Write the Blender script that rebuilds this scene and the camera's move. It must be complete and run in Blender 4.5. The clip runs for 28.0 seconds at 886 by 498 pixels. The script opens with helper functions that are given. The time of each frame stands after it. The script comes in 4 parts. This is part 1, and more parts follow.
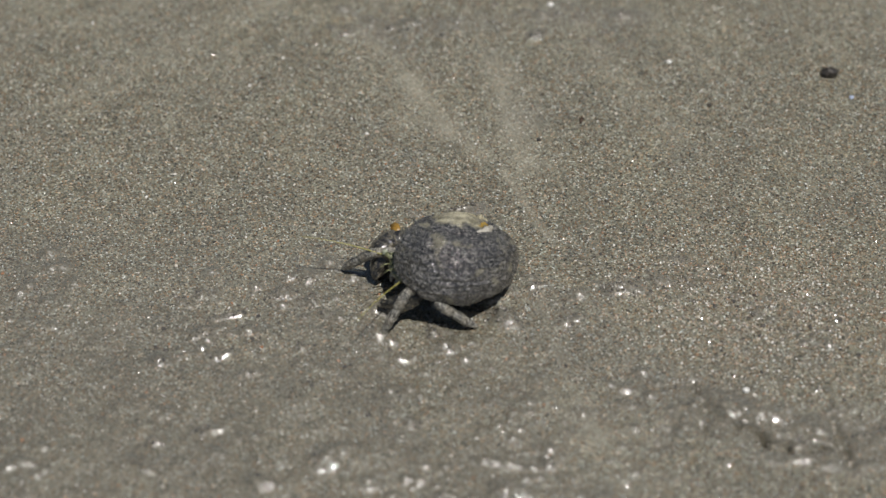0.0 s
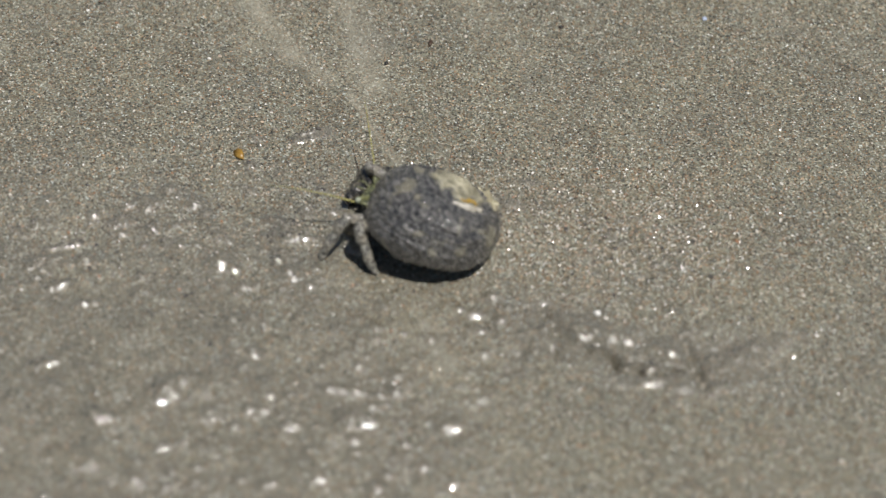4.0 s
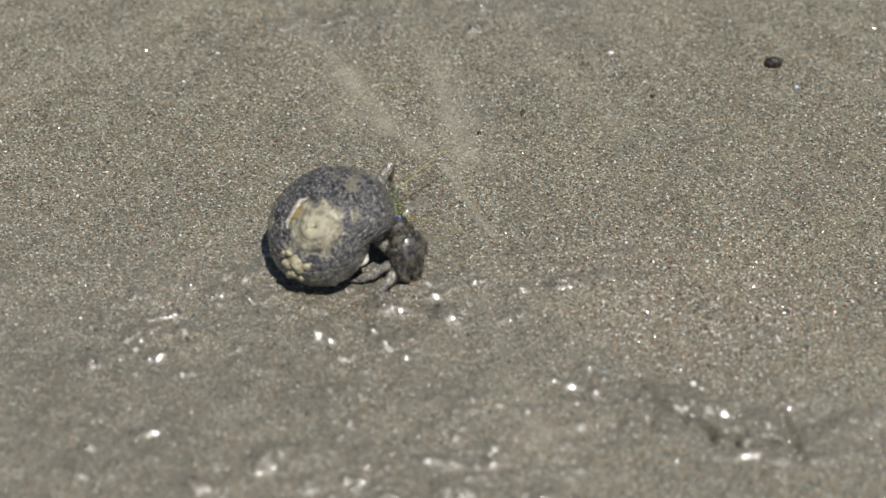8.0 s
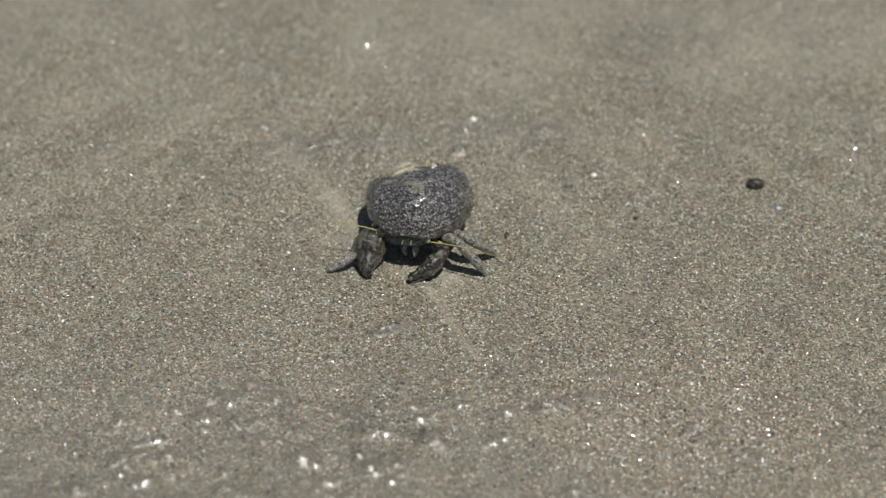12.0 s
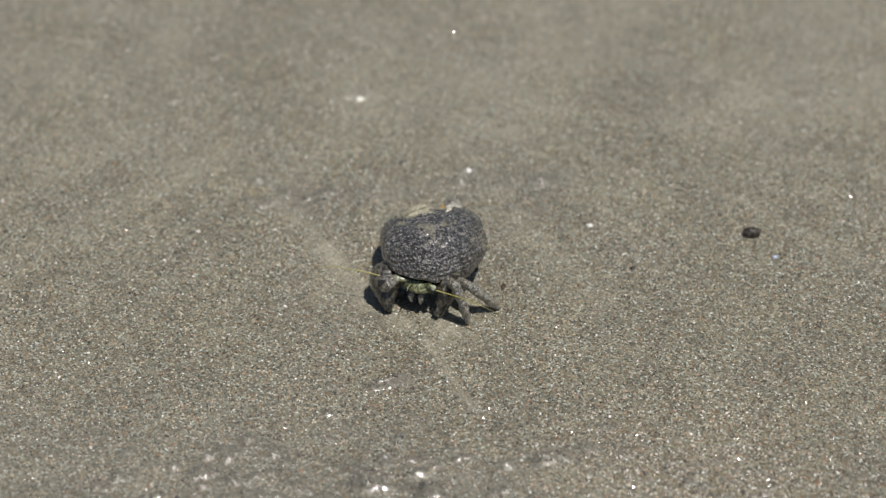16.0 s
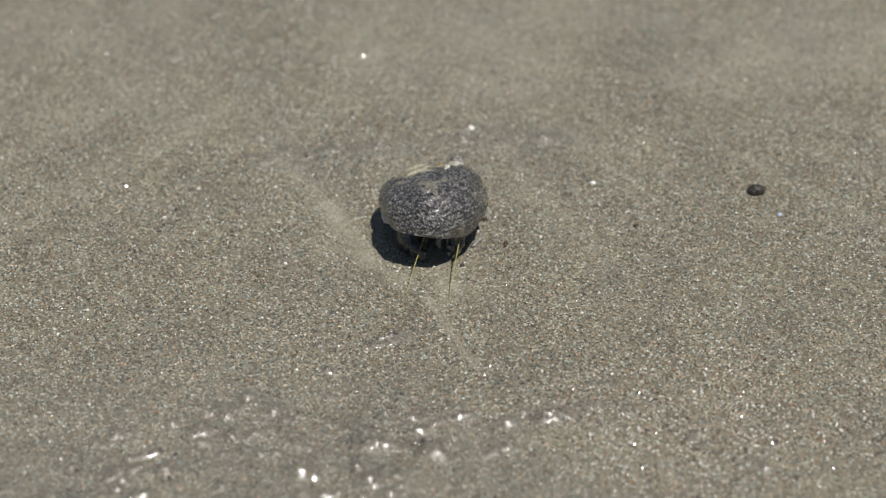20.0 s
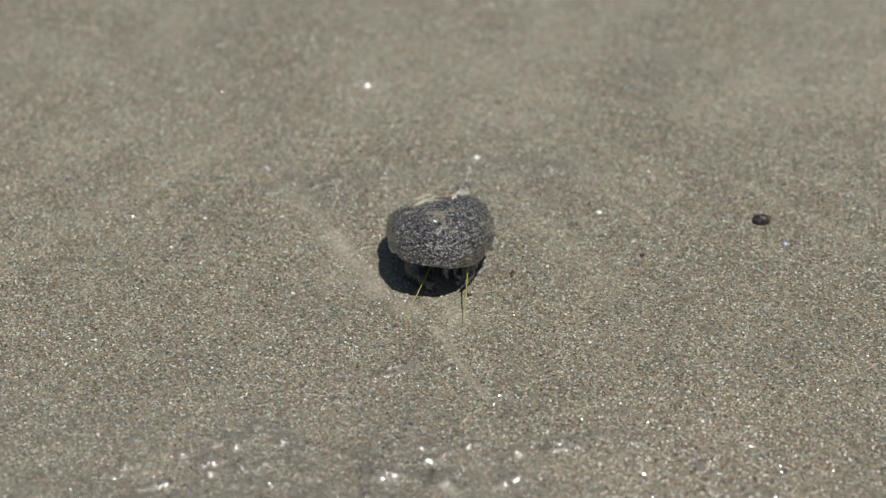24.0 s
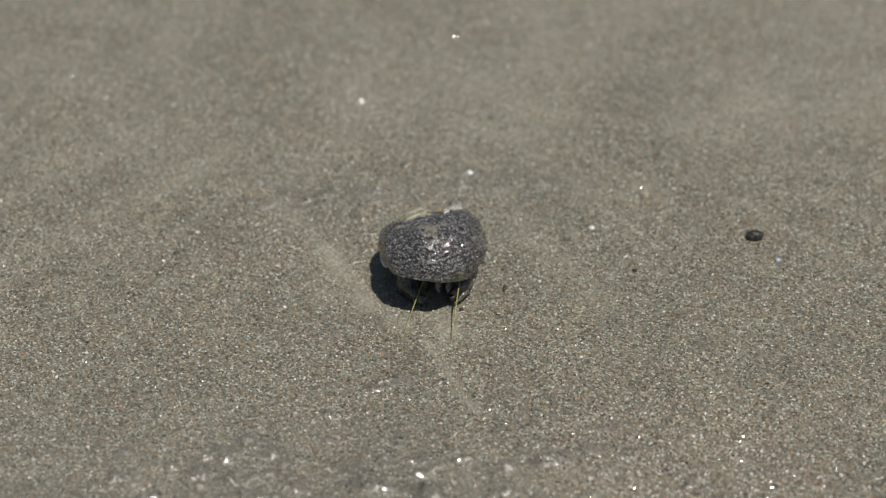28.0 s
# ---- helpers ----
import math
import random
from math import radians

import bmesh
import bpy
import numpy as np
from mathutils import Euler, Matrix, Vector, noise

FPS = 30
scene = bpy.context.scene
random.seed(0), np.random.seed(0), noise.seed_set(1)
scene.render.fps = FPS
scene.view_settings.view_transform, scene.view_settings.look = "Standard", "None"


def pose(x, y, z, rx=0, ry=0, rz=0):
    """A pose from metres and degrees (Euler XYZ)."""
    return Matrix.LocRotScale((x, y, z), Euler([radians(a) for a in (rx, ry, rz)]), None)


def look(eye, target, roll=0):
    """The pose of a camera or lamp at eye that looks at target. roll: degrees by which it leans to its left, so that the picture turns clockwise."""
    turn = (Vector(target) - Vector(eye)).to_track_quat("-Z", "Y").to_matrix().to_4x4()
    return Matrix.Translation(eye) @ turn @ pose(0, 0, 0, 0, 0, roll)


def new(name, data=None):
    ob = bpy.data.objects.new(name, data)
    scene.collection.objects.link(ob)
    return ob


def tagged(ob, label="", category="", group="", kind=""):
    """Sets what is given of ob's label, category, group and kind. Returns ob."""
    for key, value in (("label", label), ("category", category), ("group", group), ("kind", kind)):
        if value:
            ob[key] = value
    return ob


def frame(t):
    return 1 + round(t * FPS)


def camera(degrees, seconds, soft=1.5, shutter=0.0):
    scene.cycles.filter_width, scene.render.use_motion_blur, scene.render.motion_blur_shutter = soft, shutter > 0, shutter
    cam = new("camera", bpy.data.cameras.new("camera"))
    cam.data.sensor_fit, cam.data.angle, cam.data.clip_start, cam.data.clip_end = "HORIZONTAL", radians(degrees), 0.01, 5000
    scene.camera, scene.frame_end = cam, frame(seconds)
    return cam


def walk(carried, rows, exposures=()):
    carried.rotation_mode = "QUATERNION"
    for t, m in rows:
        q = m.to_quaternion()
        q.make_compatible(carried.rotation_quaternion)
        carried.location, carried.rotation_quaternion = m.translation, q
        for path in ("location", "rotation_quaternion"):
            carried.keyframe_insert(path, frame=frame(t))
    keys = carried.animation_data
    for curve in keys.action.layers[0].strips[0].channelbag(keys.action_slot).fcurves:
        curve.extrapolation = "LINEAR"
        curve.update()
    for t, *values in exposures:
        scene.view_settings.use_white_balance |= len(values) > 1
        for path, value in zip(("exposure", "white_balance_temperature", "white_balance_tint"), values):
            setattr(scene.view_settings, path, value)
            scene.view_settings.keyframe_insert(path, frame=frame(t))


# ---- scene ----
from mathutils.bvhtree import BVHTree

cam = camera(24.0, 28.0, 1.25)
cam.data.dof.use_dof = True
cam.data.dof.focus_distance = 0.463
cam.data.dof.aperture_fstop = 10.0
PATH = [
    (0, (-0.00203, -0.36301, 0.32925), (-0.01738, -0.01393, -0.02840), -0.796),
    (0.5, (0.00852, -0.36506, 0.32688), (0.00190, -0.01470, -0.02977), -0.068),
    (1, (0.00719, -0.36495, 0.32568), (0.01345, -0.01598, -0.03235), 1.539),
    (1.5, (0.00473, -0.36031, 0.32462), (-0.00023, -0.01788, -0.03969), 0.329),
    (2, (0.01235, -0.35972, 0.32253), (0.01203, -0.01726, -0.04178), 0.733),
    (2.5, (0.00898, -0.35966, 0.31969), (0.01841, -0.01714, -0.04444), 1.948),
    (4.5, (0.00408, -0.36011, 0.31550), (0.01854, -0.01777, -0.04864), 2.053),
    (5, (0.00321, -0.35821, 0.31629), (0.00721, -0.00903, -0.04157), 0.830),
    (5.5, (0.00222, -0.35754, 0.31827), (0.00842, -0.00975, -0.04091), 1.133),
    (6, (0.00348, -0.35897, 0.31854), (0.01036, -0.00671, -0.03623), 1.183),
    (6.5, (0.00121, -0.35926, 0.32070), (0.00762, -0.00690, -0.03399), 1.213),
    (7, (-0.00035, -0.35889, 0.31955), (0.00075, -0.00749, -0.03614), 0.485),
    (7.5, (0.00039, -0.35831, 0.32126), (-0.00203, -0.00747, -0.03498), -0.016),
    (8, (-0.00024, -0.35861, 0.31945), (-0.00337, -0.00711, -0.03613), -0.067),
    (8.5, (-0.00145, -0.35742, 0.31886), (-0.00787, -0.00722, -0.03795), -0.527),
    (9, (-0.00208, -0.35500, 0.31885), (-0.01618, -0.00381, -0.03677), -1.439),
    (9.5, (-0.00265, -0.35305, 0.32467), (-0.01478, 0.00655, -0.02252), -1.161),
    (10, (-0.00316, -0.35561, 0.32348), (-0.01405, 0.01086, -0.01650), -0.899),
    (10.5, (-0.00186, -0.35567, 0.32232), (-0.01030, 0.00941, -0.01921), -0.642),
    (11, (0.00023, -0.35546, 0.32439), (-0.00569, 0.01038, -0.01638), -0.440),
    (11.5, (0.00016, -0.35714, 0.32389), (0.00026, 0.01270, -0.01259), 0.026),
    (12, (-0.00016, -0.35689, 0.32307), (0.00022, 0.01227, -0.01415), 0.036),
    (12.5, (-0.00138, -0.35461, 0.32299), (-0.00247, 0.01241, -0.01656), -0.213),
    (14.5, (-0.00173, -0.35591, 0.32261), (0.00136, 0.01772, -0.00964), -0.212),
    (15, (-0.00291, -0.35585, 0.32215), (0.00111, 0.01900, -0.00872), -0.200),
    (15.5, (-0.00255, -0.35471, 0.32124), (0.00090, 0.02131, -0.00830), -0.181),
    (16, (-0.00200, -0.35543, 0.32328), (0.00118, 0.02125, -0.00551), -0.241),
    (16.5, (-0.00318, -0.35612, 0.32409), (-0.00003, 0.02183, -0.00325), -0.224),
    (17, (-0.00336, -0.35622, 0.32579), (0.00034, 0.01981, -0.00373), -0.129),
    (17.5, (-0.00387, -0.35695, 0.32408), (-0.00097, 0.02188, -0.00223), -0.173),
    (18, (-0.00184, -0.35675, 0.32217), (0.00188, 0.01966, -0.00692), -0.010),
    (18.5, (-0.00039, -0.35536, 0.32028), (0.00417, 0.01728, -0.01306), -0.085),
    (19, (0.00030, -0.35597, 0.32096), (0.00158, 0.01635, -0.01278), -0.497),
    (19.5, (0.00107, -0.35603, 0.31811), (0.00244, 0.01597, -0.01598), -0.464),
    (20, (0.00057, -0.35497, 0.31838), (0.00057, 0.01724, -0.01548), -0.516),
    (20.5, (0.00020, -0.35429, 0.31927), (0.00165, 0.01883, -0.01356), -0.338),
    (21, (-0.00003, -0.35520, 0.31916), (0.00052, 0.02033, -0.01095), -0.357),
    (21.5, (-0.00019, -0.35498, 0.31957), (0.00112, 0.02099, -0.01005), -0.297),
    (22, (-0.00100, -0.35639, 0.32152), (0.00304, 0.02224, -0.00502), -0.057),
    (22.5, (-0.00008, -0.35685, 0.32018), (0.00155, 0.02047, -0.00790), -0.331),
    (24.5, (-0.00578, -0.35420, 0.31935), (-0.00109, 0.02215, -0.00980), -0.120),
    (25, (-0.00483, -0.35387, 0.31958), (-0.00136, 0.02245, -0.00962), -0.348),
    (25.5, (-0.00259, -0.35576, 0.31835), (0.00253, 0.02114, -0.01017), -0.105),
    (26, (-0.00250, -0.35610, 0.31783), (0.00093, 0.02050, -0.01105), -0.092),
    (26.5, (-0.00396, -0.35577, 0.31673), (-0.00378, 0.02031, -0.01275), -0.437),
    (27, (-0.00198, -0.35584, 0.31714), (-0.00038, 0.02502, -0.00680), -0.138),
    (27.5, (-0.00357, -0.35664, 0.31720), (-0.00044, 0.02480, -0.00605), 0.032),
    (28, (-0.00206, -0.35626, 0.31740), (0.00098, 0.02401, -0.00723), -0.027),
]
walk(cam, [(t, look(eye, target, roll)) for t, eye, target, roll in PATH], [(0, -0.36), (1.2, -0.24), (2.0, -0.15), (5.0, -0.12), (26.5, -0.1), (28.0, -0.28)])

# ---- world and light ----
SUN = Vector((0.23, -0.26, 1.0)).normalized()
world = bpy.data.worlds.new("sky")
scene.world = world
world.use_nodes = True
wn = world.node_tree.nodes
sky = wn.new("ShaderNodeTexSky")
sky.sky_type = "NISHITA"
sky.sun_disc = False
sky.sun_elevation = math.asin(SUN.z)
sky.sun_rotation = math.atan2(SUN.x, SUN.y)
world.node_tree.links.new(sky.outputs[0], wn["Background"].inputs[0])
wn["Background"].inputs[1].default_value = 0.05
sun = new("sun", bpy.data.lights.new("sun", "SUN"))
sun.data.energy = 4.9
sun.data.angle = radians(0.53)
sun.data.color = (1.0, 0.965, 0.93)
sun.matrix_world = look(SUN * 3, (0, 0, 0))

MM = 0.001


# ---- materials ----
class Mat:
    """A node material with short ways to add nodes."""

    def __init__(self, name):
        self.mat = bpy.data.materials.new(name)
        self.mat.use_nodes = True
        self.tree = self.mat.node_tree
        self.bsdf = self.tree.nodes["Principled BSDF"]
        self.coord = self.tree.nodes.new("ShaderNodeTexCoord").outputs["Object"]

    def put(self, socket, value):
        if isinstance(value, bpy.types.NodeSocket):
            self.tree.links.new(value, socket)
        elif value is not None:
            socket.default_value = value

    def set(self, name, value):
        self.put(self.bsdf.inputs[name], value)

    def noise(self, per_mm, detail=4.0, rough=0.6, out="Fac", vector=None, distortion=0.0):
        n = self.tree.nodes.new("ShaderNodeTexNoise")
        self.put(n.inputs["Vector"], vector or self.coord)
        n.inputs["Scale"].default_value = per_mm * 1000
        n.inputs["Detail"].default_value = detail
        n.inputs["Roughness"].default_value = rough
        n.inputs["Distortion"].default_value = distortion
        return n.outputs[out]

    def cells(self, per_mm, vector=None, feature="F1"):
        n = self.tree.nodes.new("ShaderNodeTexVoronoi")
        n.feature = feature
        self.put(n.inputs["Vector"], vector or self.coord)
        n.inputs["Scale"].default_value = per_mm * 1000
        return n

    def ramp(self, fac, stops, mode="LINEAR"):
        n = self.tree.nodes.new("ShaderNodeValToRGB")
        n.color_ramp.interpolation = mode
        self.put(n.inputs[0], fac)
        el = n.color_ramp.elements
        while len(el) < len(stops):
            el.new(0.5)
        for e, (p, c) in zip(el, stops):
            e.position = p
            e.color = (*c, 1) if isinstance(c, tuple) else (c, c, c, 1)
        return n.outputs[0]

    def math(self, op, a, b=None, c=None):
        n = self.tree.nodes.new("ShaderNodeMath")
        n.operation = op
        for s, v in zip(n.inputs, (a, b, c)):
            self.put(s, v)
        return n.outputs[0]

    def vmath(self, op, a, b=None, scale=None):
        n = self.tree.nodes.new("ShaderNodeVectorMath")
        n.operation = op
        self.put(n.inputs[0], a)
        self.put(n.inputs[1], b)
        if scale is not None:
            self.put(n.inputs["Scale"], scale)
        return n.outputs[0]

    def mix(self, fac, a, b, mode="MIX"):
        n = self.tree.nodes.new("ShaderNodeMix")
        n.data_type = "RGBA"
        n.blend_type = mode
        self.put(n.inputs[0], fac)
        for s, v in ((n.inputs[6], a), (n.inputs[7], b)):
            self.put(s, (*v, 1) if isinstance(v, tuple) else v)
        return n.outputs[2]

    def attr(self, name):
        n = self.tree.nodes.new("ShaderNodeAttribute")
        n.attribute_name = name
        return n.outputs["Fac"]

    def normal(self):
        return self.tree.nodes.new("ShaderNodeNewGeometry").outputs["Normal"]

    def bump(self, height, depth_mm, strength=1.0, normal=None):
        n = self.tree.nodes.new("ShaderNodeBump")
        n.inputs["Distance"].default_value = depth_mm * MM
        self.put(n.inputs["Strength"], strength)
        self.put(n.inputs["Height"], height)
        self.put(n.inputs["Normal"], normal)
        return n.outputs[0]


def sand_material():
    m = Mat("wet_sand")
    wet, silt = m.attr("wet"), m.attr("silt")
    warp = m.vmath("ADD", m.coord, m.vmath("SCALE", m.noise(1.2, 2, out="Color"), scale=0.0003))
    cell = m.cells(2.9, warp)
    fine = m.cells(5.8, warp)
    tone = m.tree.nodes.new("ShaderNodeSeparateColor")
    m.put(tone.inputs[0], cell.outputs["Color"])
    grain = m.ramp(tone.outputs[0], [(0.0, (0.045, 0.043, 0.037)), (0.1, (0.108, 0.1, 0.079)), (0.4, (0.176, 0.16, 0.118)),
                                     (0.7, (0.228, 0.208, 0.155)), (0.89, (0.31, 0.29, 0.22)), (0.965, (0.45, 0.43, 0.36)), (1.0, (0.6, 0.59, 0.53))])
    tint = m.ramp(tone.outputs[1], [(0.0, (0.82, 0.92, 1.02)), (0.3, (0.93, 1.0, 0.96)), (0.6, (1.0, 1.0, 1.0)), (0.85, (1.08, 0.99, 0.86)), (1.0, (1.28, 0.9, 0.68))])
    grain = m.mix(1.0, grain, tint, "MULTIPLY")
    patch = m.ramp(m.noise(0.045, 6, 0.68), [(0.3, (0.87, 0.87, 0.89)), (0.7, (1.14, 1.13, 1.09))])
    grain = m.mix(1.0, grain, patch, "MULTIPLY")
    pale = m.mix(m.ramp(fine.outputs["Color"], [(0, 0.0), (1, 1.0)]), (0.245, 0.228, 0.17), (0.36, 0.338, 0.262))
    colour = m.mix(m.math("MULTIPLY", silt, 0.7), grain, pale)
    mud = m.mix(m.noise(0.5, 4), (0.09, 0.082, 0.064), (0.165, 0.151, 0.118))
    colour = m.mix(m.math("MULTIPLY", wet, 0.64), colour, mud)
    m.set("Base Color", colour)
    # each grain is a little facet of its own tilt
    tilt = m.vmath("SUBTRACT", cell.outputs["Color"], (0.5, 0.5, 0.5))
    loose = m.math("SUBTRACT", 1.0, m.math("MULTIPLY", wet, 0.8))
    loose = m.math("MULTIPLY", loose, m.math("SUBTRACT", 1.0, m.math("MULTIPLY", silt, 0.5)))
    height = m.math("ADD", m.math("MULTIPLY", cell.outputs["Distance"], -1.0), m.math("MULTIPLY", fine.outputs["Distance"], -0.4))
    bumped = m.bump(height, 0.26, loose)
    facet = m.vmath("NORMALIZE", m.vmath("ADD", bumped, m.vmath("SCALE", tilt, scale=m.math("MULTIPLY", loose, 0.95))))
    m.set("Normal", facet)
    shiny = m.ramp(tone.outputs[2], [(0.0, 0.5), (0.3, 0.36), (0.5, 0.2), (1.0, 0.1)])
    m.set("Roughness", shiny)
    m.set("Specular IOR Level", 0.6)
    # a film of water over the wet places
    m.set("Coat Weight", m.ramp(wet, [(0.06, 0.0), (0.42, 1.0)]))
    m.set("Coat Roughness", 0.045)
    m.set("Coat IOR", 1.5)
    ripple = m.math("ADD", m.noise(0.55, 2, 0.5), m.math("MULTIPLY", m.noise(1.3, 2, 0.5), 0.3))
    film = m.bump(m.math("ADD", ripple, m.math("MULTIPLY", cell.outputs["Distance"], -0.01)), 0.08)
    m.set("Coat Normal", film)
    return m.mat


def loose_grain_material():
    m = Mat("quartz_grain")
    rnd = m.tree.nodes.new("ShaderNodeNewGeometry").outputs["Random Per Island"]
    m.set("Base Color", m.ramp(rnd, [(0.0, (0.05, 0.04, 0.035)), (0.2, (0.2, 0.16, 0.11)), (0.5, (0.4, 0.35, 0.27)), (0.72, (0.3, 0.16, 0.09)), (0.78, (0.55, 0.5, 0.42)), (1.0, (0.75, 0.73, 0.68))]))
    m.set("Roughness", 0.1)
    return m.mat


def wet_grain_material():
    m = Mat("wet_grain")
    rnd = m.tree.nodes.new("ShaderNodeNewGeometry").outputs["Random Per Island"]
    m.set("Base Color", m.ramp(rnd, [(0.0, (0.06, 0.055, 0.05)), (0.5, (0.15, 0.135, 0.105)), (1.0, (0.26, 0.24, 0.2))]))
    m.set("Roughness", 0.12)
    m.set("Coat Weight", 1.0)
    m.set("Coat Roughness", 0.06)
    m.set("Normal", m.bump(m.noise(3.0, 2), 0.03))
    return m.mat


def shell_material():
    """Slate-black cords under a grey film of silt, khaki crust in patches, a worn khaki spire; wet."""
    m = Mat("weathered_shell")
    spire = m.attr("spire")
    big = m.noise(0.17, 5, 0.6)
    mid = m.noise(0.85, 4, 0.65)
    fine = m.noise(2.4, 3, 0.6)
    pits = m.cells(1.9)
    dark = m.mix(m.ramp(mid, [(0.4, 0.0), (0.6, 1.0)]), (0.013, 0.012, 0.012), (0.19, 0.178, 0.16))
    dark = m.mix(m.ramp(fine, [(0.54, 0.0), (0.64, 0.8)]), dark, (0.4, 0.375, 0.33))
    # shade of the crevices put into the colour: near-black where the pits sink
    dark = m.mix(m.ramp(pits.outputs["Distance"], [(0.45, 0.0), (0.65, 0.9)]), dark, (0.008, 0.008, 0.009))
    olive = m.mix(fine, (0.13, 0.115, 0.07), (0.36, 0.33, 0.23))
    colour = m.mix(m.ramp(big, [(0.57, 0.0), (0.62, 0.7)]), dark, olive)
    cream = m.mix(m.ramp(m.noise(0.5, 4, 0.6), [(0.38, 0.0), (0.6, 1.0)]), (0.19, 0.17, 0.1), (0.5, 0.46, 0.32))
    cream = m.mix(m.ramp(m.noise(1.3, 4), [(0.57, 0.0), (0.68, 0.7)]), cream, (0.05, 0.047, 0.04))
    worn = m.math("ADD", spire, m.math("MULTIPLY", m.math("SUBTRACT", m.noise(0.4, 5, 0.6), 0.5), 1.5))
    colour = m.mix(m.ramp(worn, [(0.46, 0.0), (0.66, 0.92)]), colour, cream)
    colour = m.mix(m.ramp(m.math("SUBTRACT", spire, m.math("MULTIPLY", m.noise(0.6, 3), 0.12)), [(0.84, 0.0), (0.98, 0.7)]), colour, (0.6, 0.55, 0.38))
    m.set("Base Color", colour)
    drift = m.math("MULTIPLY", m.noise(0.5, 3, 0.6), 5.0)
    cord = m.math("SINE", m.math("ADD", m.math("MULTIPLY", m.attr("across"), 44.0), drift))
    bead = m.math("SINE", m.math("ADD", m.math("MULTIPLY", m.attr("along"), 62.0), m.math("MULTIPLY", drift, 1.7)))
    beads = m.math("MULTIPLY", m.math("ADD", m.math("MULTIPLY", cord, 0.5), m.math("MULTIPLY", m.math("MULTIPLY", cord, bead), 0.35)), m.ramp(m.noise(0.25, 3), [(0.35, 0.25), (0.6, 1.0)]))
    h = m.math("ADD", m.math("ADD", mid, m.math("MULTIPLY", beads, 0.35)), m.math("MULTIPLY", fine, 0.55))
    h = m.math("SUBTRACT", h, m.math("MULTIPLY", pits.outputs["Distance"], 0.5))
    m.set("Normal", m.bump(h, 0.6, m.math("SUBTRACT", 1.0, m.math("MULTIPLY", spire, 0.5))))
    m.set("Roughness", m.ramp(fine, [(0.3, 0.24), (0.7, 0.5)]))
    m.set("Coat Weight", m.ramp(m.noise(0.3, 3), [(0.3, 0.6), (0.5, 1.0)]))
    m.set("Coat Roughness", 0.065)
    m.set("Coat IOR", 1.8)
    wet = m.math("ADD", m.noise(1.5, 2, 0.5), m.math("ADD", m.math("MULTIPLY", m.noise(2.8, 2, 0.5), 0.35), m.math("MULTIPLY", beads, 0.3)))
    m.set("Coat Normal", m.bump(wet, 0.23))
    return m.mat


def simple(name, a, b, per_mm, rough, bump=0.1, lo=0.35, hi=0.65, c=None, coat=0.0):
    m = Mat(name)
    n = m.noise(per_mm, 5, 0.65)
    colour = m.mix(m.ramp(n, [(lo, 0.0), (hi, 1.0)]), a, b)
    if c:
        colour = m.mix(m.ramp(m.noise(per_mm * 2.7, 3, 0.6), [(0.52, 0.0), (0.62, 1.0)]), colour, c)
    m.set("Base Color", colour)
    m.set("Roughness", m.ramp(m.noise(per_mm * 3, 3), [(0.3, rough * 0.7), (0.7, min(1.0, rough * 1.3))]))
    m.set("Normal", m.bump(m.noise(per_mm * 2, 4), bump))
    if coat:
        m.set("Coat Weight", coat)
        m.set("Coat Roughness", 0.14)
    return m.mat


def leg_material():
    """Grey sandy legs with tan bands across, wet."""
    m = Mat("banded_leg")
    ring = m.tree.nodes.new("ShaderNodeTexWave")
    ring.bands_direction = "Y"
    m.put(ring.inputs["Vector"], m.coord)
    ring.inputs["Scale"].default_value = 70
    ring.inputs["Distortion"].default_value = 5
    ring.inputs["Detail Scale"].default_value = 900
    base = m.mix(m.ramp(m.noise(1.0, 5, 0.65), [(0.4, 0.0), (0.6, 1.0)]), (0.035, 0.034, 0.03), (0.24, 0.23, 0.195))
    base = m.mix(m.ramp(ring.outputs["Fac"], [(0.55, 0.0), (0.85, 0.25)]), base, (0.27, 0.2, 0.11))
    base = m.mix(m.ramp(m.noise(2.6, 3), [(0.53, 0.0), (0.62, 0.85)]), base, (0.46, 0.44, 0.37))
    m.set("Base Color", base)
    m.set("Roughness", 0.42)
    m.set("Normal", m.bump(m.noise(2.0, 4), 0.35))
    m.set("Coat Weight", 1.0)
    m.set("Coat Roughness", 0.1)
    m.set("Coat Normal", m.bump(m.noise(1.0, 2), 0.18))
    return m.mat


def claw_material():
    """Dark and tan streaks along the limb, wet."""
    m = Mat("streaked_claw")
    long = m.vmath("MULTIPLY", m.coord, (1.0, 0.28, 1.0))
    streak = m.noise(1.3, 4, 0.6, vector=long)
    colour = m.mix(m.ramp(streak, [(0.46, 0.0), (0.6, 1.0)]), (0.009, 0.009, 0.01), (0.11, 0.096, 0.066))
    colour = m.mix(m.ramp(m.noise(2.0, 3), [(0.58, 0.0), (0.68, 0.6)]), colour, (0.3, 0.265, 0.18))
    m.set("Base Color", colour)
    m.set("Roughness", 0.3)
    m.set("Normal", m.bump(m.math("ADD", streak, m.math("MULTIPLY", m.noise(3.0, 3), 0.4)), 0.4))
    m.set("Coat Weight", 1.0)
    m.set("Coat Roughness", 0.1)
    m.set("Coat Normal", m.bump(m.noise(0.9, 2), 0.2))
    return m.mat


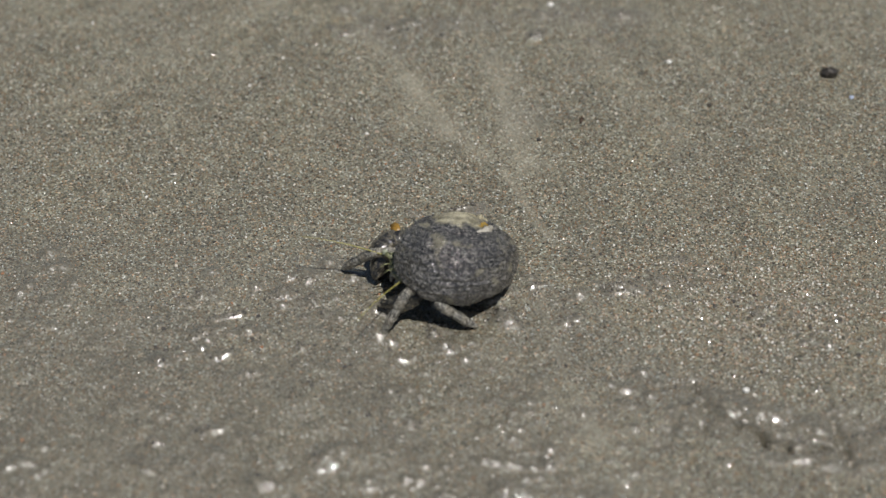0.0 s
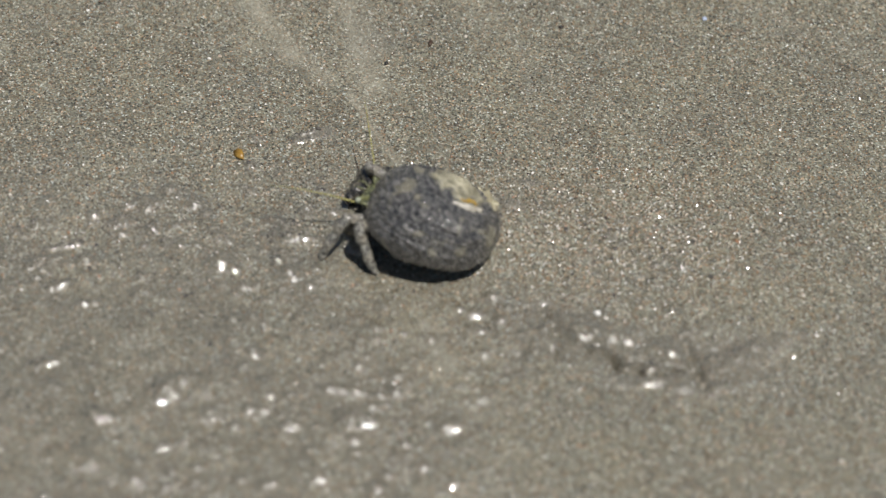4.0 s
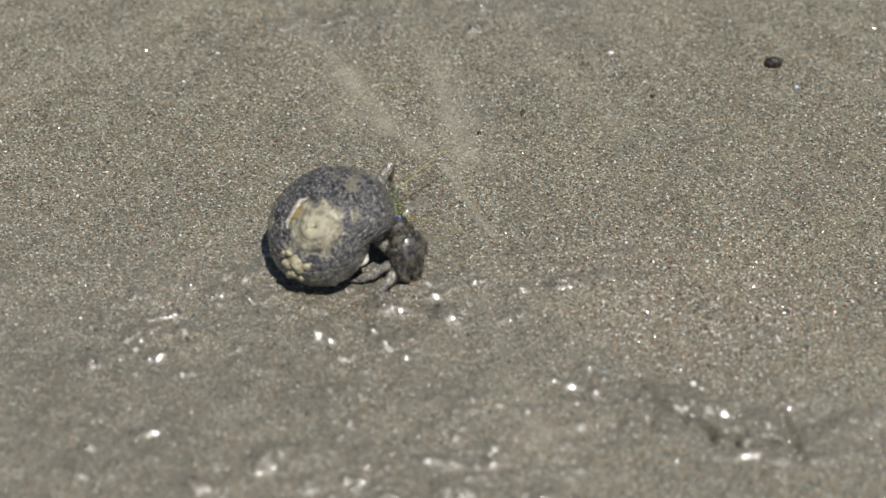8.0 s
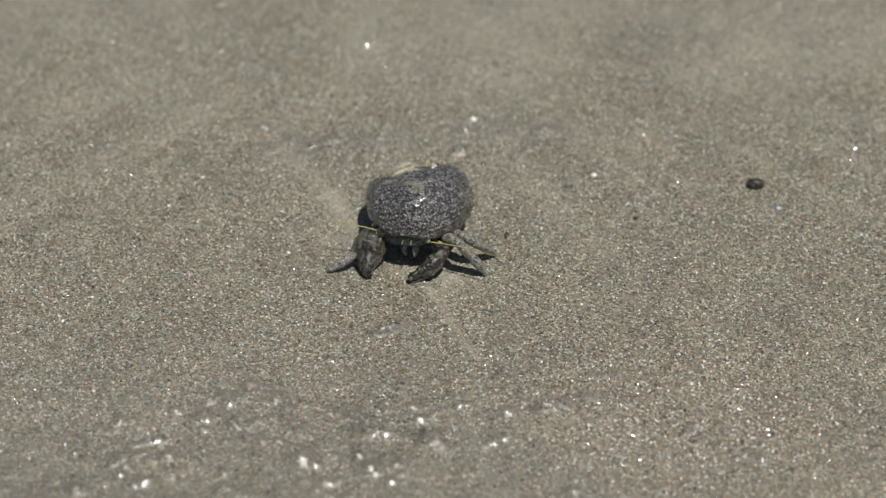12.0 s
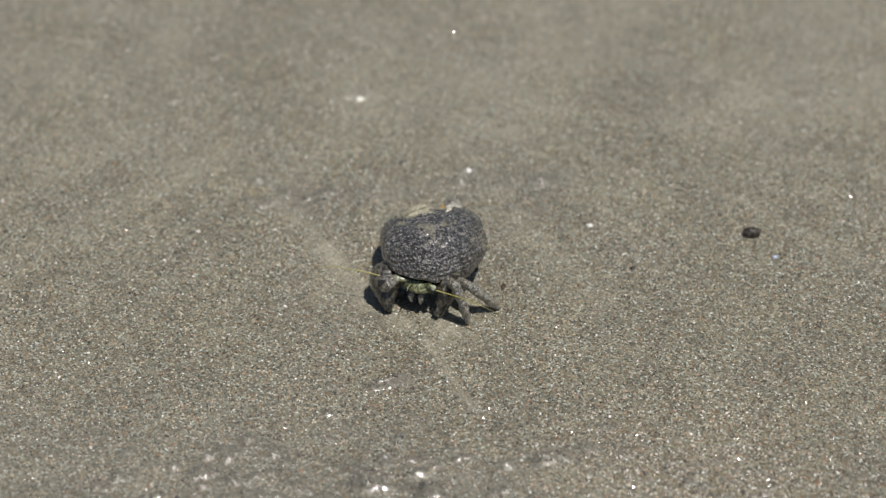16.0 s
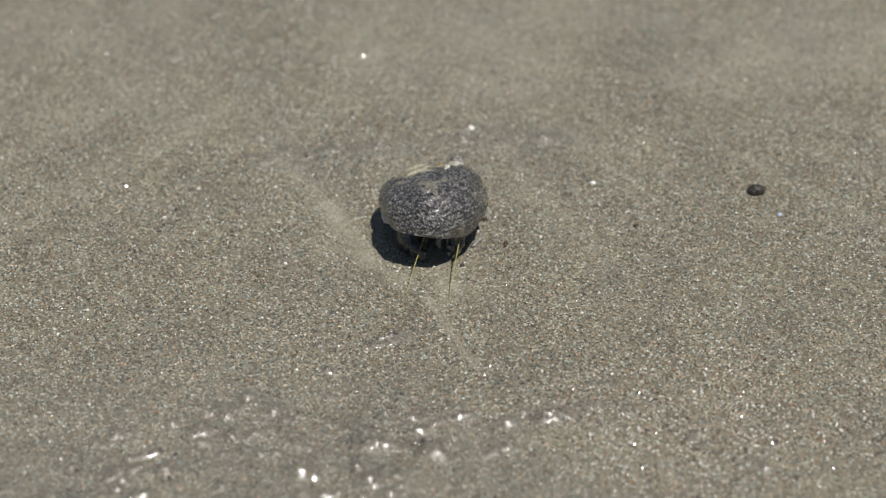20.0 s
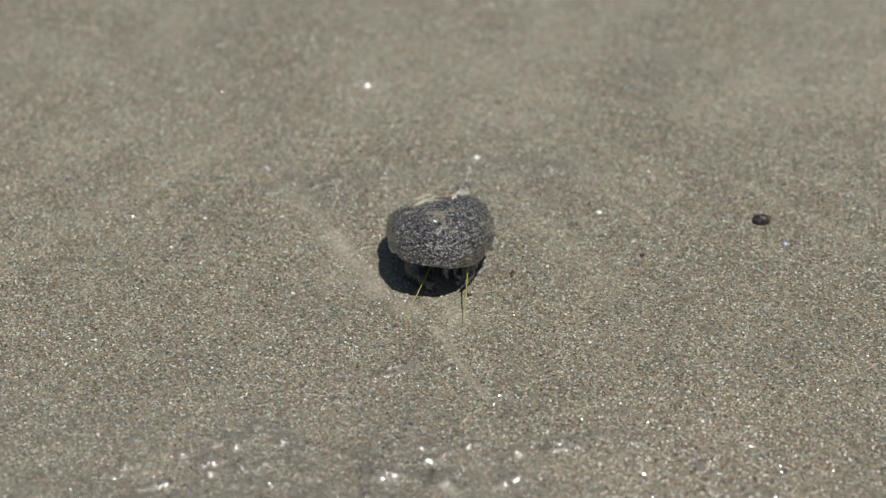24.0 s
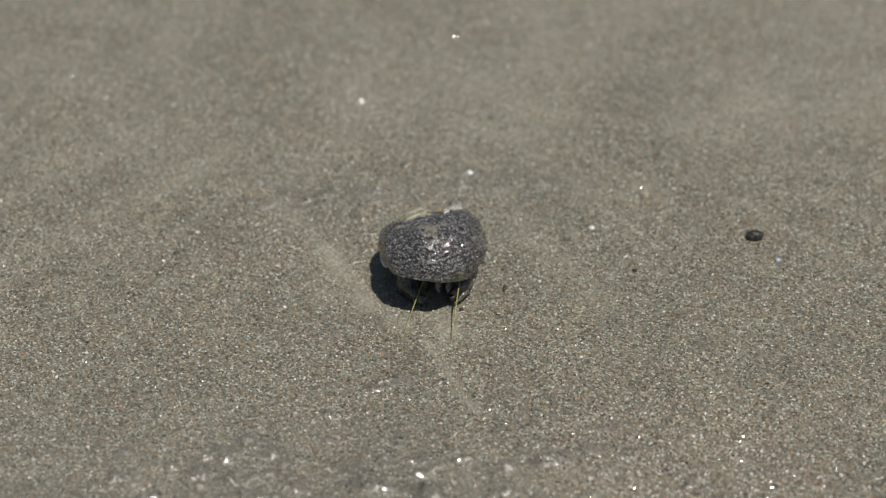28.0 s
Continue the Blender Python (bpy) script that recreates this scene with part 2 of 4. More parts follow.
SAND = sand_material()
QUARTZ = loose_grain_material()
WETGRAIN = wet_grain_material()
SHELL = shell_material()
INNER = simple("shell_mouth", (0.02, 0.017, 0.015), (0.06, 0.05, 0.04), 0.5, 0.5)
CALLUS = simple("white_callus", (0.3, 0.27, 0.2), (0.6, 0.57, 0.5), 0.7, 0.3, 0.08)
PEARL = simple("white_lip", (0.5, 0.47, 0.4), (0.78, 0.76, 0.7), 0.7, 0.25, 0.06)
CRUST = simple("yellow_crust", (0.22, 0.19, 0.11), (0.5, 0.46, 0.32), 0.6, 0.45, 0.25)
SLOT = simple("ochre_slot", (0.2, 0.12, 0.015), (0.38, 0.25, 0.05), 0.8, 0.4)
LEG = leg_material()
CLAW = claw_material()
TAN = simple("tan_ridge", (0.16, 0.12, 0.065), (0.46, 0.38, 0.22), 0.9, 0.35, 0.2)
TEAL = simple("teal_joint", (0.03, 0.06, 0.08), (0.14, 0.2, 0.22), 0.7, 0.25, 0.15)
BLUE = simple("blue_patch", (0.004, 0.025, 0.2), (0.02, 0.08, 0.4), 0.8, 0.3)
HEAD = simple("green_head", (0.03, 0.036, 0.02), (0.15, 0.16, 0.07), 0.9, 0.3, 0.25, 0.42, 0.62, (0.34, 0.34, 0.15), 1.0)
FEELER = simple("olive_feeler", (0.22, 0.2, 0.04), (0.38, 0.35, 0.13), 0.5, 0.4, 0.02)
EYE = simple("pale_eye", (0.12, 0.14, 0.09), (0.36, 0.38, 0.28), 1.5, 0.2, 0.05)
ROCK = simple("dark_pebble", (0.009, 0.008, 0.007), (0.032, 0.027, 0.022), 0.5, 0.5, 0.2, c=(0.08, 0.068, 0.056))
AMBER = simple("amber_flake", (0.22, 0.12, 0.018), (0.36, 0.22, 0.05), 0.6, 0.3, 0.05)
WEED = simple("brown_weed", (0.025, 0.014, 0.008), (0.08, 0.05, 0.03), 1.2, 0.5, 0.1)
WHITE = simple("white_grit", (0.6, 0.58, 0.52), (0.85, 0.84, 0.8), 1.0, 0.35, 0.06)
BLUEGRIT = simple("blue_grit", (0.3, 0.36, 0.5), (0.5, 0.56, 0.7), 1.0, 0.2, 0.05)
BLACKGRIT = simple("black_grit", (0.012, 0.011, 0.01), (0.04, 0.035, 0.03), 1.0, 0.35, 0.06)


# ---- ground ----
def fan(x, y, ax, ay, bx, by, wide, end_wide=None):
    """0 to 1 across a band from a to b, in mm, of soft edges."""
    dx, dy = bx - ax, by - ay
    t = np.clip(((x - ax) * dx + (y - ay) * dy) / (dx * dx + dy * dy), 0, 1)
    w = wide + ((end_wide or wide) - wide) * t
    d = np.hypot(x - ax - t * dx, y - ay - t * dy) / w
    return np.exp(-d * d)


def lattice(x, y, size, seed):
    """Smooth value noise, -1 to 1, of that cell size in mm."""
    rng = np.random.RandomState(seed)
    tab = rng.rand(256, 256) * 2 - 1
    a = seed * 1.7
    u, v = (x * math.cos(a) - y * math.sin(a)) / size + 1000.5, (x * math.sin(a) + y * math.cos(a)) / size + 1000.5
    i, j = np.floor(u).astype(int), np.floor(v).astype(int)
    fu, fv = u - i, v - j
    fu, fv = fu * fu * (3 - 2 * fu), fv * fv * (3 - 2 * fv)
    i0, i1, j0, j1 = i % 256, (i + 1) % 256, j % 256, (j + 1) % 256
    a = tab[i0, j0] * (1 - fu) + tab[i1, j0] * fu
    b = tab[i0, j1] * (1 - fu) + tab[i1, j1] * fu
    return a * (1 - fv) + b * fv


def lumps(x, y, size, seed, share):
    """Round lumps, 0 to 1, one in each cell of that size in mm, of which a share exists."""
    rng = np.random.RandomState(seed)
    tab = rng.rand(4, 128, 128)
    i, j = np.floor(x / size).astype(int), np.floor(y / size).astype(int)
    out = np.zeros_like(x)
    for di in (-1, 0, 1):
        for dj in (-1, 0, 1):
            a, b = (i + di) % 128, (j + dj) % 128
            ox, oy = (i + di + tab[0, a, b]) * size, (j + dj + tab[1, a, b]) * size
            r = size * (0.14 + 0.16 * tab[2, a, b])
            g = np.exp(-(((x - ox) / (1.35 * r)) ** 2) - ((y - oy) / r) ** 2)
            out += (tab[3, a, b] < share) * r * g
    return out


# wet pimples of sand: x, y, radius
PIMPLES = [(-68, -57, 1.0), (-50, -55, 0.8), (-44, -58, 0.9), (-66, -68, 1.3), (-63, -75, 1.0), (-45, -72, 0.7), (-40, -62, 0.8), (-29, -67, 1.6),
           (-17, -67, 1.0), (-56, -80, 0.8), (-75, -77, 0.8), (-24, -74, 0.7), (-22, -83, 0.9), (-21, -92, 1.0), (-63, -95, 0.9), (-38, -102, 1.5),
           (-73, -98, 0.8), (-75, -104, 1.0), (-51, -108, 1.2), (-1, -109, 1.6), (7, -102, 0.9), (-3, -62, 1.3), (-16, -59, 1.5), (-25, -46, 0.8)]


FRONT = [(-24.5, -38.5, 0.9), (-45, -52, 0.8), (-52, -57, 1.0), (-33, -53, 0.9), (-30, -60, 0.8), (-12, -52, 0.8), (-9, -46, 0.7), (4, -53, 0.7), (-15.7, -58.5, 1.5), (-3, -62, 1.3),
         (21, -53.5, 1.0), (31, -51, 1.0), (11, -63, 0.9), (-17, -65, 0.9), (-23.5, -31, 0.8), (35, -44, 0.7), (-72, -59, 0.8), (-13, -30.5, 0.7), (-9.5, -29.5, 0.7)]


# small wet beads along the upper edge
BEADS = [(5.8, 32.1, 0.45), (3.6, 31.4, 0.62), (-15.6, 36.3, 0.55), (15.3, 39.4, 0.48), (25.0, 40.1, 0.65), (20.9, 32.9, 0.57), (-31.7, 33.9, 0.5), (-27.1, 35.7, 0.68), (-6.6, 42.9, 0.6), (-9.3, 46.6, 0.53), (13.4, 65.9, 0.45), (10.9, 57.7, 0.62), (17.6, 29.9, 0.55), (8.9, 39.7, 0.48), (-18.7, 30.3, 0.65), (3.0, 30.2, 0.57), (5.3, 31.5, 0.5), (15.1, 38.5, 0.68), (25.1, 39.5, 0.6), (-15.9, 33.3, 0.53), (-32.8, 33.3, 0.45), (-42.8, 30.7, 0.62)]


def relief(x, y):
    """Height in mm, wetness and silt of the beach at x, y in mm."""
    near = np.exp(-((np.hypot(x, y) / 260.0) ** 4))
    z = 0.6 * lattice(x, y, 38, 1) + 0.32 * lattice(x, y, 13, 2) + 0.17 * lattice(x, y, 5, 3)
    low = 1 / (1 + np.exp(np.clip((y + 55 + 0.12 * x - 7 * lattice(x, y, 25, 6)) / 10.0, -50, 50)))
    up = 1 / (1 + np.exp(np.clip(-(y - 52 - 6 * lattice(x, y, 22, 7)) / 7.0, -50, 50)))
    left = 1 / (1 + np.exp(np.clip((x - 18) / 8.0, -50, 50)))
    wet = low * (0.72 + 0.25 * lattice(x, y, 9, 8)) * left + low * (1 - left) * 0.2
    z += low * (0.25 + 0.75 * left) * (0.4 * lattice(x, y, 6.5, 9) + 0.26 * lattice(x, y, 3.1, 10) + 0.1 * lattice(x, y, 1.5, 17))
    wet += up * (0.14 + 0.08 * lattice(x, y, 14, 11))
    for size, seed, share in ((2.3, 33, 0.14), (3.4, 31, 0.2), (5.6, 32, 0.2)):
        g = lumps(x, y, size, seed, share)
        here = np.clip(low * (0.12 + 0.88 * left) + 0.7 * np.exp(-((y - 36) / 9.0) ** 2) * (np.abs(x + 5) < 48) * 0.8 + 0.25 * up + 0.8 * fan(x, y, 36, -86, 84, -93, 8.0) + 0.75 * fan(x, y, 24, -54, 62, -64, 8.0), 0, 1)
        here = np.clip((here - 0.2) * 4, 0, 1) * np.clip(0.25 + 2.2 * lattice(x, y, 15, 41), 0, 1)
        z += 0.85 * g * here
        wet += 0.9 * here * np.clip(g / (0.12 * size), 0, 1)
    silt = up * np.clip(0.2 + 0.35 * lattice(x, y, 30, 12) + 0.25 * lattice(x, y, 11, 13), 0, 1)
    for n, (px, py, r) in enumerate(PIMPLES + FRONT + BEADS):
        wide, deep = r * (1.9 + 0.7 * math.sin(n * 2.3)), r * 1.4
        a = 0.5 * math.sin(n * 5.1)
        u, v = (x - px) * math.cos(a) + (y - py) * math.sin(a), (y - py) * math.cos(a) - (x - px) * math.sin(a)
        g = np.exp(-((u / wide) ** 2) - (v / deep) ** 2)
        g += 0.5 * np.exp(-(((u - 1.3 * wide) / (0.6 * wide)) ** 2) - ((v + 0.5 * deep * math.sin(n * 3.7)) / (0.55 * deep)) ** 2)
        z += deep * g * (0.78 + 0.18 * lattice(x, y, 1.3, 40) + 0.1 * lattice(x, y, 0.8, 42))
        wet += 1.1 * g
    # long wet streaks
    for ax, ay, bx, by, w in ((-65, -64.5, -59, -62.5, 0.9), (-14.5, -31, -8, -29, 1.2), (20, -54, 26, -52, 1.2), (-11, -60, -3, -62, 0.7), (-8, -101, 4, -103, 0.8)):
        g = fan(x, y, ax, ay, bx, by, w)
        z += 0.85 * w * g * (1 + 0.16 * lattice(x, y, 1.5, 14))
        wet += 1.4 * g
    # the scarp of slumped sand
    for ax, ay, bx, by, w, h in ((39, -84, 45, -90, 1.0, -1.2), (45, -90, 51, -93.5, 0.9, -2.4), (51, -93.5, 57, -95.4, 1.0, -2.8), (57, -95.4, 63, -96, 0.9, -2.0), (65.6, -89, 67.6, -99, 1.2, -1.5), (44, -86, 62, -91.5, 3.0, 0.6), (50, -98, 64, -99.5, 1.8, 0.8), (38, -80, 40, -92, 1.2, -1.0),
                                 (69, -92.5, 74, -90, 2.2, -0.4), (75, -92, 83, -88.5, 2.4, 0.4), (33, -87, 31, -96, 1.6, -0.7), (66, -100, 72, -99, 2.0, 0.3)):
        g = fan(x + 1.3 * lattice(x, y, 4.5, 51), y + 1.1 * lattice(x, y, 4.0, 52), ax, ay, bx, by, w)
        z += h * g * (0.9 + 0.8 * lattice(x, y, 2.4, 15) + 0.5 * lattice(x, y, 1.2, 43))
        wet += 0.9 * g * (1 + 0.8 * lattice(x, y, 2.0, 44))
    rough = np.clip(fan(x, y, 40, -88, 66, -96, 5.0) + 0.8 * fan(x, y, 66, -92, 88, -88, 4.0) + 0.5 * fan(x, y, 28, -80, 44, -84, 5.0), 0, 1)
    z += rough * (0.42 * lattice(x, y, 2.1, 53) + 0.2 * lattice(x, y, 1.2, 54))
    wet += 0.25 * rough
    # drag marks and hollows
    for ax, ay, bx, by, w, h in ((-33, 32, -20, 16, 3.5, -0.7), (-22, -8, -27, -25, 1.7, -0.35), (36, 0, 37, -14, 1.6, -0.3), (42, -45, 48, -53, 1.4, -0.55), (16.5, -1, 17.5, -5, 1.0, -0.5),
                                 (-36, 35, -44, 31, 2.0, 0.5), (7, 43, 30, 40, 2.5, 0.35), (-18, 36, -34, 34, 2.5, 0.4), (9, 16, 19, 23, 3.0, 0.3), (0, 0, 4, 2, 6.0, -0.3)):
        g = fan(x, y, ax, ay, bx, by, w)
        z += h * g
        wet += 0.25 * g
    # pale silt in the fan of a rill
    cut = 0.75 + 0.3 * lattice(x, y, 4, 16)
    silt += cut * (0.72 * fan(x, y, -27, 14, -8, -11, 2.8) + 0.75 * fan(x, y, -5, 22, 3, -13, 3.6, 5.6) + 0.35 * fan(x, y, -40, 34, -24, 12, 2.6) + 0.8 * fan(x, y, -3, -17, 8, -39, 0.9) + 0.5 * fan(x, y, 5.5, -57, 9, -72, 1.4) + 0.4 * fan(x, y, 9, -72, 17, -97, 1.8)
                   + 0.45 * fan(x, y, -26, 0, -17, -4, 3.5) + 0.2 * fan(x, y, -6, -72, 18, -95, 4.0) + 0.2 * fan(x, y, 10, -88, 24, -102, 5.0))
    z -= 0.25 * (fan(x, y, -27, 14, -8, -11, 2.2) + fan(x, y, -5, 20, 3, -15, 2.0, 3.2) + fan(x, y, -3, -17, 8, -39, 0.8))
    # speckled damp patches
    wet += 0.35 * (fan(x, y, 20, -54, 28, -51, 3.0) + 1.7 * fan(x, y, 40, -86, 78, -95, 6.0) + 0.8 * fan(x, y, 30, -78, 44, -84, 5.0) + fan(x, y, -36, 33, 30, 40, 4.0))
    # the film of water smooths the finest bumps
    z += (0.075 * lattice(x, y, 2.2, 4) + 0.05 * lattice(x, y, 1.1, 5)) * (1 - 0.85 * np.clip(wet, 0, 1))
    lean = np.arctan2(x + 8, 95 - y)
    silt += 0.3 * np.clip(lattice(lean * 260, np.hypot(x + 8, 95 - y) * 0.22, 9, 45), 0, 1) * np.exp(-((y - 25) / 45.0) ** 2)
    return z * near, np.clip(0.1 + (wet - 0.1) * near, 0, 1), np.clip(0.1 + (silt - 0.1) * near, 0, 1)


def ground():
    out = [0.138 * 1.32 ** k for k in range(1, 29)]
    xs = np.array([-v for v in reversed(out)] + list(np.linspace(-0.138, 0.138, 660)) + out)
    ys = xs
    gx, gy = np.meshgrid(xs, ys)
    z, wet, silt = relief(gx.ravel() * 1000, gy.ravel() * 1000)
    n = len(xs)
    co = np.stack([gx.ravel(), gy.ravel(), z * MM], 1)
    i = np.arange(n - 1)
    a = (i[:, None] * n + i[None, :]).ravel()
    faces = np.stack([a, a + 1, a + n + 1, a + n], 1)
    me = bpy.data.meshes.new("ground")
    me.vertices.add(len(co))
    me.vertices.foreach_set("co", co.ravel())
    me.loops.add(faces.size)
    me.loops.foreach_set("vertex_index", faces.ravel().astype(np.int32))
    me.polygons.add(len(faces))
    me.polygons.foreach_set("loop_start", np.arange(0, faces.size, 4, dtype=np.int32))
    me.polygons.foreach_set("use_smooth", np.ones(len(faces), dtype=bool))
    for name, values in (("wet", wet), ("silt", silt)):
        me.attributes.new(name, "FLOAT", "POINT").data.foreach_set("value", values.astype(np.float32))
    me.update(calc_edges=True)
    me.materials.append(SAND)
    return tagged(new("ground", me), "wet grey-brown beach sand with glistening lumps", "sand", kind="structure")


def height(x, y):
    """Height of the sand in metres at x, y in metres."""
    z, _, _ = relief(np.array([x * 1000.0]), np.array([y * 1000.0]))
    return float(z[0]) * MM


# ---- helpers for meshes ----
def part(name, bm, material, parent, label=""):
    me = bpy.data.meshes.new(name)
    bm.to_mesh(me)
    bm.free()
    for p in me.polygons:
        p.use_smooth = True
    me.materials.append(material)
    ob = new(name, me)
    ob.parent = parent
    return tagged(ob, label)


def lumpy(bm, amount, size, seed=0):
    """Push every vertex along its normal by noise; mm."""
    bm.normal_update()
    for v in bm.verts:
        v.co += v.normal * amount * MM * noise.noise(v.co / (size * MM) + Vector((seed * 7.3, seed * 3.1, 0)))


def tube(bm, points, radii, sides=10, flat=1.0, side=Vector((1, 0, 0))):
    """A closed tube through points (mm), of radii along the side axis and flat times that across it."""
    pts = [Vector(p) * MM for p in points]
    rings = []
    for k, p in enumerate(pts):
        way = (pts[min(k + 1, len(pts) - 1)] - pts[max(k - 1, 0)]).normalized()
        a = (side - way * side.dot(way)).normalized()
        b = way.cross(a)
        r = radii[k] * MM
        rings.append([bm.verts.new(p + a * r * math.cos(2 * math.pi * s / sides) + b * r * flat * math.sin(2 * math.pi * s / sides)) for s in range(sides)])
    for u, v in zip(rings, rings[1:]):
        for s in range(sides):
            bm.faces.new((u[s], u[(s + 1) % sides], v[(s + 1) % sides], v[s]))
    bm.faces.new(list(reversed(rings[0])))
    bm.faces.new(rings[-1])
    return bm


def curve_points(ctrl, radii, steps=6):
    """A smooth run through control points with radii."""
    pts, rs = [], []
    c = [Vector(p) for p in ctrl]
    n = len(c)
    for k in range(n - 1):
        p0, p1, p2, p3 = c[max(k - 1, 0)], c[k], c[k + 1], c[min(k + 2, n - 1)]
        for s in range(steps):
            t = s / steps
            pts.append(0.5 * (2 * p1 + (p2 - p0) * t + (2 * p0 - 5 * p1 + 4 * p2 - p3) * t * t + (3 * p1 - p0 - 3 * p2 + p3) * t ** 3))
            rs.append(radii[k] + (radii[k + 1] - radii[k]) * t)
    return pts + [c[-1]], rs + [radii[-1]]


def pebble_mesh(bm, size, seed, level=2):
    made = bmesh.ops.create_icosphere(bm, subdivisions=level, radius=MM)["verts"]
    for v in made:
        k = 1 + 0.28 * noise.noise(v.co * 900 + Vector((seed * 3.7, 1.3, seed)))
        v.co = Vector((v.co.x * size[0] * k, v.co.y * size[1] * k, v.co.z * size[2] * k))
    return bm


# ---- hermit crab ----
# track of the crab: seconds, x and y in mm, heading in degrees, then the lean of the shell's axis to its right and back, and its lift off the sand
TRACK = [(0, -12.9, -53.2, 230.1, 0.28, 0.48, -0.8), (0.5, 1.5, -50.7, 232.4, 0.27, 0.47, -0.8), (1, 3.9, -50.7, 235.9, 0.27, 0.44, -0.8), (1.5, 11.7, -61, 192.6, 0.31, 0.52, -0.8), (2, 15.4, -61.5,
    187.7, 0.31, 0.49, -0.8), (2.5, 15, -62.1, 188.3, 0.31, 0.48, -0.8), (4.5, 14.3, -63.2, 181.9, 0.31, 0.47, -0.8), (5, 12.5, -62.5, 180.6, 0.33, 0.48, -0.8), (5.5, 7.2, -64.7, 156.5, 0.32,
    0.55, -0.8), (6, 6, -65.5, 150.8, 0.32, 0.44, -0.8), (6.5, 0.6, -59.7, 115.6, 0.33, 0.43, -0.8), (7, -9, -56.6, 85.3, 0.31, 0.43, -0.8), (7.5, -14.6, -54.8, 74.7, 0.29, 0.39, -0.8), (8,
    -26.7, -44.1, 30.5, 0.3, 0.48, -0.8), (8.5, -24.5, -43.4, 18.4, 0.29, 0.41, -0.8), (9, -24.2, -30.5, -55.6, 0.25, 0.62, 0.7), (9.5, -23, -20.4, -58.1, 0.25, 0.54, 0.7), (10, -21.1, -18.2,
    -62.1, 0.25, 0.59, 0.7), (10.5, -20.3, -12.2, -57.4, 0.24, 0.54, 0.7), (11, -18.2, -11, -52.7, 0.25, 0.54, 0.7), (11.5, -15.3, -11.1, -63.9, 0.24, 0.54, 0.7), (12, -5.2, 2.2, -95.1, 0.3,
    0.51, -0.8), (12.5, -2.3, 7.7, -97.4, 0.3, 0.53, -0.8), (14.5, -1.2, 6, -101, 0.3, 0.47, -0.8), (15, -1.4, 5.7, -99.1, 0.3, 0.49, -0.8), (17, -1.2, 6, -101.2, 0.3, 0.49, -0.8), (17.4, -1.2,
    3.5, -96.1, 0.31, 0.5, -0.8), (18, -1.6, 4.5, -95, 0.31, 0.53, -0.8), (28, -1.6, 4.5, -95, 0.31, 0.53, -0.8)]

GROW = math.log(1.78) / (2 * math.pi)
END = radians(80)
FOLD = radians(62)
UNIT = 9.3
MIDDLE = Vector((-1.5, 1.2, -11.5))
AXIS = Vector((0.3, -0.5, 0.81)).normalized()


def whorl(theta, phi):
    """A point of the shell in mm and the middle of its tube: theta runs back from 0 at the mouth, phi round the tube."""
    k = math.exp(GROW * min(theta, 0.0)) * (1 - 0.1 * min(1.0, max(0.0, 1 + theta / 0.8)) ** 2)
    if theta > 0:
        f = min(1.0, theta / FOLD)
        k *= 1 - 0.45 * f * f * (3 - 2 * f)
    at = END - theta
    c, s = math.cos(phi), math.sin(phi)
    r = k * (0.86 + 0.94 * math.copysign(abs(c) ** 0.9, c))
    z = k * (-1.36 + (0.95 if s > 0 else 0.85) * math.copysign(abs(s) ** 0.92, s))
    return Vector((math.cos(at) * r, math.sin(at) * r, z)) * UNIT, Vector((math.cos(at) * 0.86 * k, math.sin(at) * 0.86 * k, -1.36 * k)) * UNIT


